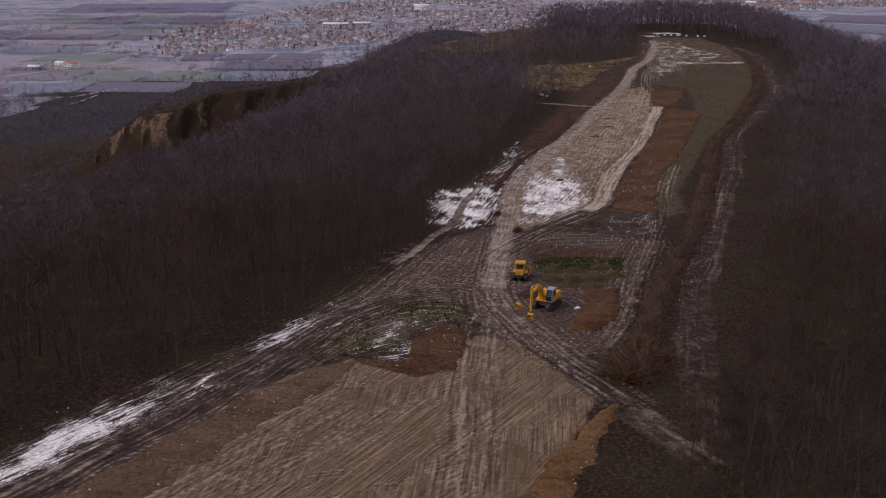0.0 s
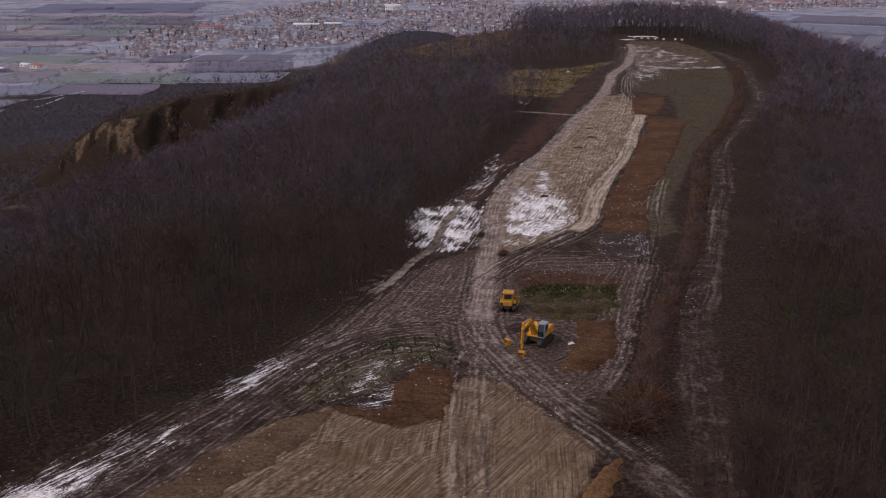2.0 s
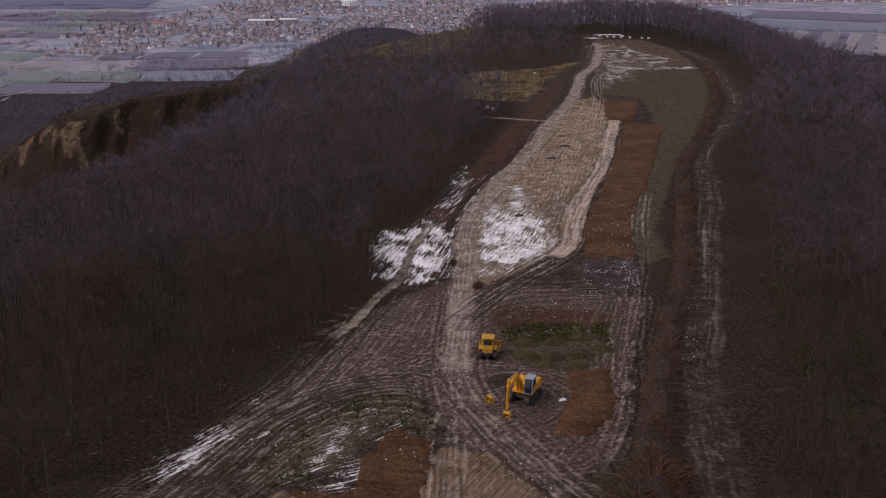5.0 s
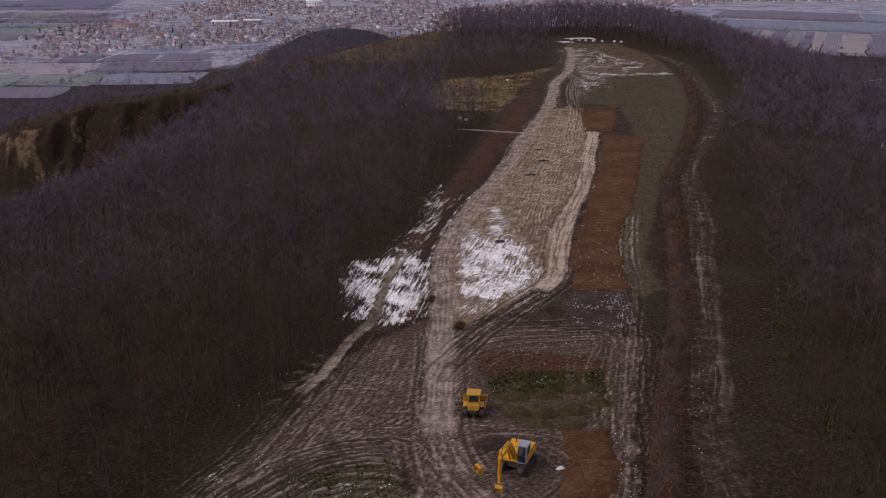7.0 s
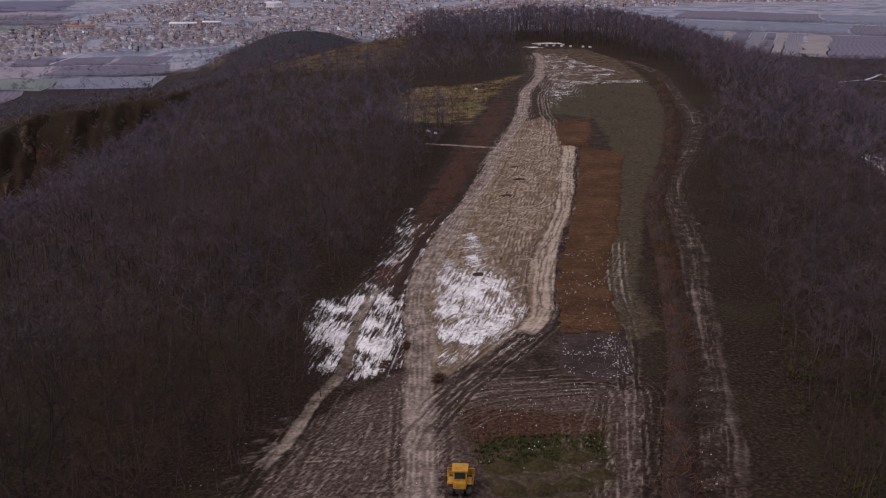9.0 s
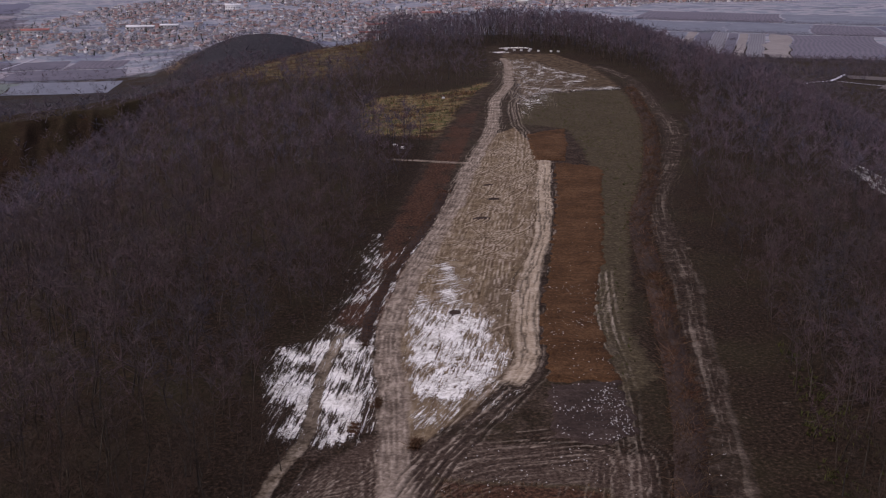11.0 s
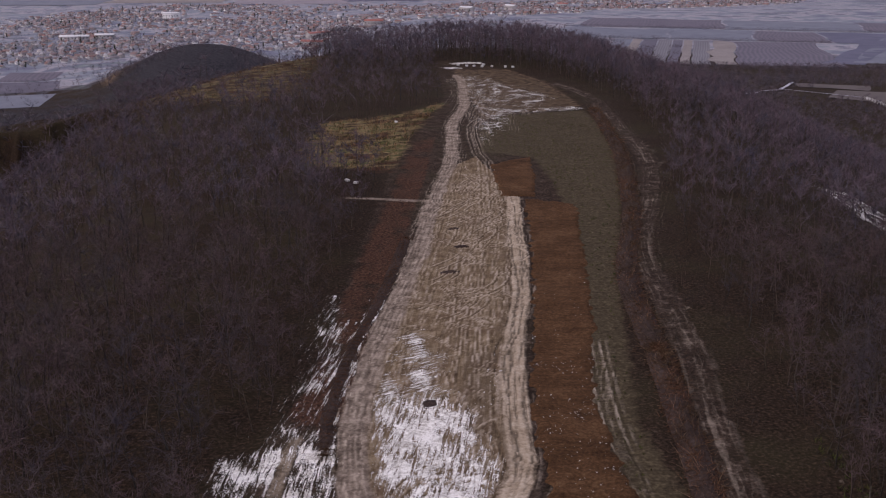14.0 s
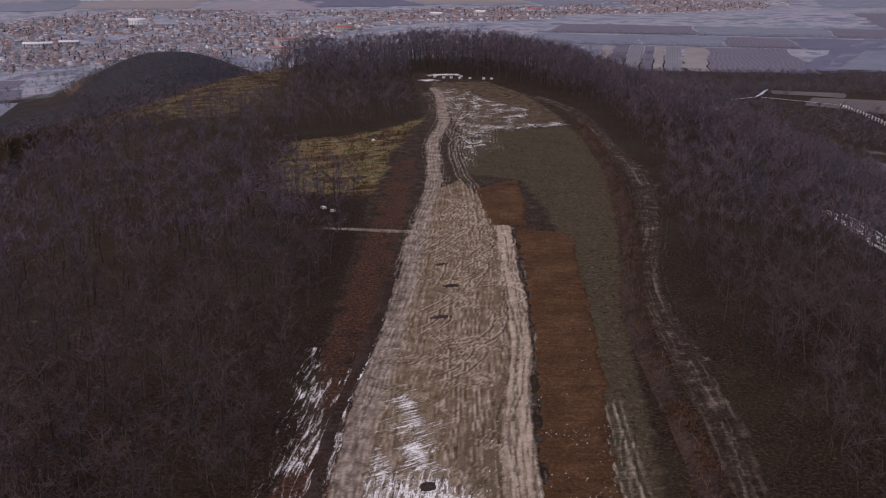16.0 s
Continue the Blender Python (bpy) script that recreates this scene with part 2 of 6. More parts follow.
def ground_material():
    m, t, b = material("ground_soil")
    v = coords(t, (1, 1, 1))
    big, mid, fine = noise_tex(t, v, 0.05, 4), noise_tex(t, v, 0.4, 5), noise_tex(t, v, 2.2, 6, 0.7)
    a1 = t.nodes.new("ShaderNodeAttribute")
    a1.attribute_name = "areas"
    a2 = t.nodes.new("ShaderNodeAttribute")
    a2.attribute_name = "more_areas"
    s1, s2 = t.nodes.new("ShaderNodeSeparateColor"), t.nodes.new("ShaderNodeSeparateColor")
    t.links.new(a1.outputs["Color"], s1.inputs["Color"])
    t.links.new(a2.outputs["Color"], s2.inputs["Color"])
    litter = ramp(t, fine, [(0.35, (0.010, 0.007, 0.005)), (0.52, (0.029, 0.019, 0.013)), (0.66, (0.074, 0.047, 0.032))])
    col = mix(t, maths(t, "MULTIPLY", maths(t, "SUBTRACT", big, 0.45), 1.5, True), litter, (0.045, 0.042, 0.020))
    # Plain beyond the ridge: pale blue tint of haze painted into the colour.
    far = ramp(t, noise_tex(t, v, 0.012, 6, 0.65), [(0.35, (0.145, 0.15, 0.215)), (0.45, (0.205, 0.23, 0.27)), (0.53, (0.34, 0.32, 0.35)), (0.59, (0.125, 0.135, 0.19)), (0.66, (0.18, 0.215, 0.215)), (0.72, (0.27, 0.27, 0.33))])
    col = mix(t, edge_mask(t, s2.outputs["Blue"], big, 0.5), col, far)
    dirt = ramp(t, fine, [(0.36, (0.030, 0.020, 0.015)), (0.5, (0.068, 0.046, 0.035)), (0.64, (0.130, 0.096, 0.074))])
    col = mix(t, edge_mask(t, s1.outputs["Red"], mid), col, dirt)
    streak = noise_tex(t, coords(t, (0.09, 3.4, 1), "Object", radians(58)), 1.0, 7, 0.68, 0.7)
    cross = noise_tex(t, coords(t, (0.12, 3.0, 1), "Object", radians(84)), 1.0, 7, 0.68, 0.7)
    clods = noise_tex(t, v, 1.1, 7, 0.75, 0.5)
    lines = mix(t, ramp(t, noise_tex(t, v, 0.09, 3), [(0.44, (0, 0, 0)), (0.58, (1, 1, 1))]), streak, cross)
    tan = ramp(t, maths(t, "ADD", maths(t, "MULTIPLY", lines, 0.68), maths(t, "ADD", maths(t, "MULTIPLY", fine, 0.16), maths(t, "MULTIPLY", clods, 0.16))),
               [(0.40, (0.060, 0.038, 0.022)), (0.49, (0.135, 0.092, 0.056)), (0.62, (0.29, 0.212, 0.140))])
    tan = mix(t, maths(t, "MULTIPLY", maths(t, "SUBTRACT", noise_tex(t, v, 0.13, 5, 0.65, 0.8), 0.47), 3.5, True), tan, mix(t, fine, (0.045, 0.027, 0.015), (0.15, 0.092, 0.050)))
    col = mix(t, edge_mask(t, s1.outputs["Green"], mid), col, tan)
    loam = ramp(t, maths(t, "ADD", maths(t, "MULTIPLY", noise_tex(t, coords(t, (0.16, 2.2, 1), "Object", radians(72)), 1.0, 7, 0.7, 0.9), 0.38), maths(t, "ADD", maths(t, "MULTIPLY", mid, 0.37), maths(t, "MULTIPLY", fine, 0.25))),
                [(0.37, (0.062, 0.040, 0.023)), (0.47, (0.140, 0.099, 0.059)), (0.62, (0.29, 0.222, 0.146))])
    loam = mix(t, maths(t, "MULTIPLY", maths(t, "SUBTRACT", noise_tex(t, v, 0.17, 5, 0.7, 0.8), 0.49), 5.0, True), loam, mix(t, fine, (0.060, 0.038, 0.023), (0.20, 0.135, 0.085)))
    col = mix(t, edge_mask(t, a2.outputs["Alpha"], mid), col, loam)
    bands = noise_tex(t, coords(t, (0.10, 1.3, 1), "Object", radians(-14)), 1.0, 6, 0.7, 0.3)
    olive = ramp(t, maths(t, "ADD", maths(t, "MULTIPLY", bands, 0.18), maths(t, "ADD", maths(t, "MULTIPLY", clods, 0.42), maths(t, "MULTIPLY", fine, 0.4))),
                 [(0.38, (0.027, 0.020, 0.013)), (0.5, (0.062, 0.048, 0.029)), (0.62, (0.118, 0.094, 0.056))])
    col = mix(t, edge_mask(t, s1.outputs["Blue"], mid), col, olive)
    plot = noise_tex(t, coords(t, (0.07, 0.16, 1), "Object", radians(20)), 1.0, 4, 0.6, 0.4)
    rows = noise_tex(t, coords(t, (0.08, 0.9, 1), "Object", radians(12)), 1.0, 4, 0.6, 0.2)
    straw = ramp(t, maths(t, "ADD", maths(t, "MULTIPLY", plot, 0.75), maths(t, "MULTIPLY", rows, 0.25)),
                 [(0.40, (0.085, 0.038, 0.022)), (0.46, (0.045, 0.032, 0.020)), (0.50, (0.19, 0.135, 0.066)), (0.54, (0.26, 0.19, 0.10)), (0.58, (0.085, 0.10, 0.030)), (0.64, (0.10, 0.055, 0.033))])
    straw = mix(t, 1.0, straw, ramp(t, fine, [(0.35, (0.45, 0.45, 0.45)), (0.6, (1.15, 1.15, 1.15))]), "MULTIPLY")
    straw = mix(t, 0.12, straw, litter)
    col = mix(t, edge_mask(t, s2.outputs["Red"], mid), col, straw)
    rust = ramp(t, fine, [(0.38, (0.020, 0.012, 0.009)), (0.5, (0.062, 0.030, 0.019)), (0.64, (0.125, 0.066, 0.042))])
    col = mix(t, edge_mask(t, s2.outputs["Green"], mid), col, rust)
    a3 = t.nodes.new("ShaderNodeAttribute")
    a3.attribute_name = "marks"
    s3 = t.nodes.new("ShaderNodeSeparateColor")
    t.links.new(a3.outputs["Color"], s3.inputs["Color"])
    grit = maths(t, "ADD", maths(t, "MULTIPLY", fine, 0.5), maths(t, "MULTIPLY", mid, 0.5))
    road = ramp(t, grit, [(0.36, (0.120, 0.091, 0.070)), (0.5, (0.225, 0.178, 0.140)), (0.64, (0.36, 0.294, 0.238))])
    wet = ramp(t, grit, [(0.36, (0.020, 0.014, 0.011)), (0.5, (0.058, 0.040, 0.031)), (0.66, (0.15, 0.112, 0.088))])
    clay = ramp(t, grit, [(0.36, (0.19, 0.140, 0.092)), (0.5, (0.36, 0.285, 0.205)), (0.64, (0.52, 0.435, 0.340))])
    for k, (mask, paint) in enumerate(((s3.outputs["Blue"], wet), (s3.outputs["Green"], road), (a3.outputs["Alpha"], clay))):
        frayed = maths(t, "ADD", mask, maths(t, "MULTIPLY", maths(t, "SUBTRACT", grit, 0.5), 0.7))
        frayed = maths(t, "ADD", frayed, maths(t, "MULTIPLY", maths(t, "SUBTRACT", mid, 0.5), 0.45))
        col = mix(t, maths(t, "MULTIPLY", maths(t, "SUBTRACT", frayed, 0.14), 1.5, True), col, paint)
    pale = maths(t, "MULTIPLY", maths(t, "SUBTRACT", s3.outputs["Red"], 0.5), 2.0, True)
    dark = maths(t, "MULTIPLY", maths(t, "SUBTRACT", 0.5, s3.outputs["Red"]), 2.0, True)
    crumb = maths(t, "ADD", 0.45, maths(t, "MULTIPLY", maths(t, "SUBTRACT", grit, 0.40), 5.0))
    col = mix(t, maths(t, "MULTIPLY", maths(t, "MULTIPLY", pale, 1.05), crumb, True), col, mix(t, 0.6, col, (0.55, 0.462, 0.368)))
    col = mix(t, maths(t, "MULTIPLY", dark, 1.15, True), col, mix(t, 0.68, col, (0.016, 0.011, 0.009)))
    col = mix(t, edge_mask(t, a1.outputs["Alpha"], big, 0.5), col, ramp(t, mid, [(0.4, (0.020, 0.019, 0.024)), (0.6, (0.050, 0.047, 0.054))]))
    t.links.new(col, b.inputs["Base Color"])
    t.links.new(maths(t, "SUBTRACT", 0.95, maths(t, "MULTIPLY", s2.outputs["Blue"], 0.22)), b.inputs["Roughness"])
    bump(t, b, maths(t, "ADD", fine, maths(t, "MULTIPLY", mid, 2.0)), 0.45, 0.15)
    return m


M_GROUND = ground_material()


# ---- mesh helpers ----
def mesh_from(name, verts, faces, mats=(), uv=None, smooth_shade=False):
    me = bpy.data.meshes.new(name)
    verts, faces = np.asarray(verts, np.float32), np.asarray(faces, np.int32)
    k = faces.shape[1]
    me.vertices.add(len(verts))
    me.vertices.foreach_set("co", verts.ravel())
    me.loops.add(faces.size)
    me.loops.foreach_set("vertex_index", faces.ravel())
    me.polygons.add(len(faces))
    me.polygons.foreach_set("loop_start", np.arange(0, faces.size, k, dtype=np.int32))
    me.update(calc_edges=True)
    if uv is not None:
        layer = me.uv_layers.new(name="UVMap")
        layer.data.foreach_set("uv", np.asarray(uv, np.float32)[faces.ravel()].ravel())
    if smooth_shade:
        me.polygons.foreach_set("use_smooth", np.ones(len(faces), bool))
    for m in mats:
        me.materials.append(m)
    me.validate()
    return me


def grid_faces(rows, cols):
    i = np.arange(rows - 1)[:, None] * cols + np.arange(cols - 1)[None, :]
    return np.stack([i, i + 1, i + cols + 1, i + cols], -1).reshape(-1, 4)


def part(name, bm, mat, parent, label=""):
    me = bpy.data.meshes.new(name)
    bm.to_mesh(me)
    bm.free()
    me.materials.append(mat)
    ob = new(name, me)
    ob.parent = parent
    return tagged(ob, label)


# ---- wheel marks pressed into the ridge ----
def along_line(points, step):
    c = spline(points, step)
    tan = np.gradient(c, axis=0)
    tan /= np.linalg.norm(tan, axis=1)[:, None] + 1e-9
    return c, np.stack([tan[:, 1], -tan[:, 0]], 1), np.concatenate([[0], np.cumsum(np.linalg.norm(np.diff(c, axis=0), axis=1))])


def worn(points, width, kind, strength, seed, ragged=0.5, streaks=0.75):
    """Marks a way of some width as road, wet mud or clay, its edges frayed."""
    c, nor, along = along_line(points, 0.17)
    off = np.arange(-0.75 * width, 0.75 * width, 0.13)
    half = 0.5 * width * (1 + ragged * (fbm(along[:, None] / 5 + 0 * off, np.sign(off)[None] * 9 + 0 * along[:, None], seed) - 0.5)
                          + ragged * 0.8 * (fbm(along[:, None] / 9 + 0 * off, off[None] / 0.5 + 0 * along[:, None], seed + 1, 3) - 0.5))
    ends = smooth(0, 1.5 * width, along) * smooth(along[-1], along[-1] - 1.5 * width, along)
    val = strength * smooth(1.12, 0.72, np.abs(off)[None] / half) * ends[:, None]
    x, y = c[:, :1] + nor[:, :1] * off, c[:, 1:] + nor[:, 1:] * off
    r, q = cell_of(x.ravel(), y.ravel())
    np.maximum.at(MARKS[kind], (r, q), val.ravel().astype(np.float32))
    # lengthwise streaks pressed by many wheels
    sway = 0.5 * fbm(along / 11, along * 0, seed + 2)
    lines = fbm(along[:, None] / 16 + 0 * off, (off[None] + sway[:, None]) / 0.55, seed + 3, 3) - 0.5
    mask = np.clip(val / max(strength, 0.01), 0, 1) * streaks
    f = MARKS["tone"]
    f[r, q] = f[r, q] * (1 - mask.ravel()) + (2.6 * lines * mask).ravel()


def rut(points, width, pale, dark, seed, gap=1.9, broken=0.5, deep=0.10):
    """A pair of wheel ruts: a dark groove between pale squeezed-up rims."""
    c, nor, along = along_line(points, 0.15)
    if len(along) < 8:
        return
    seen = smooth(0.25 + 0.35 * broken - 0.2, 0.25 + 0.35 * broken + 0.15, fbm(along / 6, along * 0 + seed, seed, 3) + 0.25 * (1 - broken))
    fade = min(3.0, 0.3 * along[-1])
    seen = seen * smooth(0, fade, along) * smooth(along[-1], along[-1] - fade, along)
    wob = 0.35 * (fbm(along / 3.0, along * 0, seed + 5, 2) - 0.5)
    u = np.arange(-1.25, 1.26, min(0.4, 0.09 / width))
    for side in ((-0.5, 0.5) if gap else (0,)):
        lean = 0.5 + 0.9 * (vnoise(along / 4, along * 0 + side * 9, seed + 7) - 0.1)
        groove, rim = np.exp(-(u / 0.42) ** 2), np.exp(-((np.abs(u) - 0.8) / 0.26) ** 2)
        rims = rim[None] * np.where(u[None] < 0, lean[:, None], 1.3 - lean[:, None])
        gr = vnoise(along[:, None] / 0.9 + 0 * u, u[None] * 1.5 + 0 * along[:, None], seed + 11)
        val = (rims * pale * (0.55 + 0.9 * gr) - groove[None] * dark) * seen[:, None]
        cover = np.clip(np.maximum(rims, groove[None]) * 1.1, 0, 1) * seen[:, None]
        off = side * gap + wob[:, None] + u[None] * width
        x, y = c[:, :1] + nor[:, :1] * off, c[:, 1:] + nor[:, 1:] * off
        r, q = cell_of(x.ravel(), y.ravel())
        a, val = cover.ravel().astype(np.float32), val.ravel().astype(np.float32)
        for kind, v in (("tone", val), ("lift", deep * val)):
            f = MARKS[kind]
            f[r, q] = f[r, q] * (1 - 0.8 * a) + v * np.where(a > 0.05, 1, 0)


def ruts(lines, width, pale, dark, seed, gap=1.9, broken=0.5):
    for k, pts in enumerate(lines):
        rut(pts, width, pale, dark, seed + 13 * k, gap, broken)


def arcs(x0, x1, y0, y1, count, lead, spread, length, seed, poly, bend=0.16):
    g = np.random.default_rng(seed)
    lines = []
    while len(lines) < count:
        x, y = g.uniform(x0, x1), g.uniform(y0, y1)
        if inside(poly, np.array([x]), np.array([y]))[0] < 0.5:
            continue
        a, turn, n = lead + g.normal(0, spread), g.normal(0, bend), 5
        pts = [(x, y)]
        size = length * g.uniform(0.6, 1.5)
        for _ in range(n):
            a += turn
            pts.append((pts[-1][0] + math.cos(a) * size / n, pts[-1][1] + math.sin(a) * size / n))
        if inside(poly, np.array([pts[-1][0]]), np.array([pts[-1][1]]))[0] > -1.0:
            lines.append(pts)
    return lines


def bundle(points, count, spread, shortest, seed):
    """Lines that follow a way, each drifting a little aside and covering a stretch of it."""
    g = np.random.default_rng(seed)
    c, nor, _ = along_line(points, 4.0)
    n, lines = len(c), []
    for _ in range(count):
        size = int(n * g.uniform(shortest, 1.0))
        a = int(g.integers(0, max(1, n - size)))
        q = np.arange(a, min(n, a + max(4, size)))
        drift = g.normal(0, spread) + np.cumsum(g.normal(0, 0.2, len(q)))
        lines.append([tuple(p) for p in c[q] + nor[q] * drift[:, None]])
    return lines


MAIN = [(3.0, 82), (3.6, 96), (4.2, 110), (5.2, 122), (6.5, 135), (8, 148), (10, 165), (12, 181), (14, 200), (21, 225), (35, 265), (46, 301), (57, 333), (64, 358), (72, 390),
        (83, 420), (90, 448), (96, 474), (100, 500)]
MAIN_UP = MAIN[4:]
SECOND = [(25, 180), (30, 189), (33.5, 203), (40, 224), (47, 243), (55, 272), (63, 300), (66, 312)]
RIGHT = [(24, 85), (29, 106), (36, 138), (41, 152), (47, 171), (55, 196), (61, 213), (70, 246), (78, 268), (91, 293), (106, 328), (117, 370), (124, 400), (131, 434), (130, 470)]
BEND = [(7, 151), (10, 158), (15, 166.5), (23, 177.5), (29, 186), (32, 195)]
LEFT = [(-46, 66), (-37, 82), (-32, 90), (-28, 96), (-23, 106), (-18, 116), (-13, 126), (-6, 134), (1, 136), (6, 134)]
CROSS = [(5, 135), (8, 127), (12, 118), (17, 106), (19.5, 101), (23, 93), (27, 86)]
TAN = [(-8, 149), (-5, 155), (-2, 164), (2, 174), (4, 187), (8, 202)]
SIDE = [(27, 309), (36, 305), (47, 301)]
SMALL = [(17, 114), (20, 118), (24, 127), (27, 139), (30, 149), (33, 159), (35, 166), (39, 180), (42, 195), (45, 204), (51, 218)]
FORE = MAIN[:5]
WAY_LEFT = [(-37, 80), (-28, 96), (-18, 115), (-11, 127), (-3, 135), (4, 141), (8, 150), (10.5, 166)]
WAY_EDGE = [(-27, 100), (-17, 118), (-9, 133), (-3, 148), (1, 162), (4, 172)]
WAY_CURVE = [(-20, 116), (-12, 126), (-4, 131), (3, 130), (7, 125), (12, 116), (18, 104), (22, 95)]
WAY_NORTH = [(2.5, 64), (3, 84), (4, 104), (5, 120), (7, 138), (8.5, 150), (10.5, 168)]
WAY_CROSS = [(9, 156), (7, 142), (8, 130), (12, 118), (17, 107), (23, 94)]
WAY_EAST = [(9, 158), (16, 164), (26, 165), (33, 163), (29, 150), (26, 138), (23, 126), (18, 114)]
WAY_PARK = [(7, 133), (12, 137.5), (18, 136), (20, 130), (17, 125), (12, 122)]
WAY_MID = [(14, 172), (18, 195), (26, 220), (38, 255), (50, 290), (60, 325)]
WAY_MID_R = [(22, 178), (29, 200), (38, 230), (48, 262), (57, 290), (64, 330)]
WAY_FRONT = [(-34, 74), (-22, 92), (-7, 112)]

worn(LEFT, 7.0, "wet", 0.75, 4)
worn(CROSS, 4.5, "wet", 0.55, 5)
worn(RIGHT, 5.0, "wet", 0.45, 3, streaks=0.3)
worn(RIGHT[:8], 2.4, "road", 0.10, 33, streaks=0.3)
worn(RIGHT[6:], 2.6, "road", 0.12, 34, streaks=0.4)
worn(BEND, 5.0, "wet", 0.42, 9)
worn(FORE, 4.6, "road", 0.25, 21)
worn(MAIN_UP, 3.8, "road", 0.72, 1, 0.5)
worn(CROSS, 2.6, "road", 0.2, 22)
worn([(9, 158), (7.2, 146), (7, 138), (8.2, 130), (12, 119), (17, 108)], 3.6, "road", 0.3, 26, 0.6)
worn(SMALL, 2.8, "road", 0.14, 7, streaks=0.4)
worn(SIDE, 1.8, "road", 0.8, 10)
worn([(26, 192), (30, 208), (36, 224)], 4.5, "wet", 0.34, 25, 0.7, 0.3)
worn(SECOND, 5.6, "wet", 0.30, 24, 0.6)
worn(SECOND, 3.1, "clay", 0.95, 2, 0.4, 0.6)
worn(TAN, 1.7, "clay", 0.45, 6)
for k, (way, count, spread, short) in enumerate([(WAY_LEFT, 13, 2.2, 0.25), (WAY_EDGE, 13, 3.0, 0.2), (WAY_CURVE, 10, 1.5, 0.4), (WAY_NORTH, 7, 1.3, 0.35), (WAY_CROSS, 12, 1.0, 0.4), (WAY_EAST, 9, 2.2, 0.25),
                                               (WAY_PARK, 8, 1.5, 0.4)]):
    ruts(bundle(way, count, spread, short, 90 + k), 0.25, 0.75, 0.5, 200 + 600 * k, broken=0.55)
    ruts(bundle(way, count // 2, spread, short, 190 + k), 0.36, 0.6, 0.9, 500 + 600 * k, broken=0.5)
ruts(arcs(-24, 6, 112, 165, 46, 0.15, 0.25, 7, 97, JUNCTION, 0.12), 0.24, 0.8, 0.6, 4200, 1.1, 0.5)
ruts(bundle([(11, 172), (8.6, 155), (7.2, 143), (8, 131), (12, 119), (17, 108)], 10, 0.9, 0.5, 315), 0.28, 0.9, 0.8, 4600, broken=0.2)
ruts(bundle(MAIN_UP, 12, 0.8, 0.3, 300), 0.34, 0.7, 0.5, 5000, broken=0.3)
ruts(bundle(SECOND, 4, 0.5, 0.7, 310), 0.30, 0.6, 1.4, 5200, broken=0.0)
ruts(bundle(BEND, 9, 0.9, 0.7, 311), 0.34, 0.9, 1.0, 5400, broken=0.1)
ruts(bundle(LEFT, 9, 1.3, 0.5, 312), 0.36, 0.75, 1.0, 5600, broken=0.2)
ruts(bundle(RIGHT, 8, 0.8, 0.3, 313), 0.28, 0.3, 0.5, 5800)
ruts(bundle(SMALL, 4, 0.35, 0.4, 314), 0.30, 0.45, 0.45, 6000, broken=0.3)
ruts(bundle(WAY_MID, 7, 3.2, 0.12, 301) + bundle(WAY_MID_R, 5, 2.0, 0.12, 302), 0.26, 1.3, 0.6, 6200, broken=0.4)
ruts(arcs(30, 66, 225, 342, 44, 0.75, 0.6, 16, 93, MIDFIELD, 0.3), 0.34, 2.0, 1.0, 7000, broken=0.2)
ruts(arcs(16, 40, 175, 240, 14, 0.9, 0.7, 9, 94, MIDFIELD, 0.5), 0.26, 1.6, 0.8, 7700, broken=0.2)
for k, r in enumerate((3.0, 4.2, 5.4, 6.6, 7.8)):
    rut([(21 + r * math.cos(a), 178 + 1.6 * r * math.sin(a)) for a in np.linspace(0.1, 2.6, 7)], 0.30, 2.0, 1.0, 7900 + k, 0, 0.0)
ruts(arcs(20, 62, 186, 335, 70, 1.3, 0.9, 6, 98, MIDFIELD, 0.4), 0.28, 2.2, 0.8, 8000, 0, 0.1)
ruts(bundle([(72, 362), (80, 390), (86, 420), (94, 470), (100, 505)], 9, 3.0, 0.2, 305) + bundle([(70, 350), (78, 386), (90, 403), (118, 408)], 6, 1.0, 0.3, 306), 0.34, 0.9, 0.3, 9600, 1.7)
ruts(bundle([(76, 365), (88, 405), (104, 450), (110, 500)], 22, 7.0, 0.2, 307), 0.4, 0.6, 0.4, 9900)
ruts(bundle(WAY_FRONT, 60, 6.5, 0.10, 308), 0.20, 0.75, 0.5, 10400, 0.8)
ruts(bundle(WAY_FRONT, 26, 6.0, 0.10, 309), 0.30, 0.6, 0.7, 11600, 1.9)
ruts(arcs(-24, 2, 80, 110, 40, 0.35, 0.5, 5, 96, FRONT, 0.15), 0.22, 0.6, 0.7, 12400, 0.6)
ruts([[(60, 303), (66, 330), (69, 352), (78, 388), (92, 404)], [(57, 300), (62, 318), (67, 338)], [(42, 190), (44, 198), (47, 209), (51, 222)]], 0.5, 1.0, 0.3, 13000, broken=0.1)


# ---- the ground: one sheet out to the horizon ----
def growth(start, first, factor, stop):
    out, s, x = [], first, start
    while x < stop:
        x += s
        out.append(x)
        s *= factor
    return out


ys = np.array([-v for v in growth(-60, 4, 1.35, 1500)][::-1] + list(np.arange(60, 186, 0.255)) + list(np.arange(186, 345, 0.42)) + list(np.arange(345, 560, 0.9))
              + [560 + v for v in growth(0, 1.5, 1.06, 300)] + list(np.arange(890, 2000, 16)) + list(2000 + np.array(growth(0, 25, 1.12, 3000))))
side = growth(0, 0.6, 1.15, 330)
out = np.array(list(side) + [side[-1] + v for v in growth(0, 30, 1.12, 3200)])
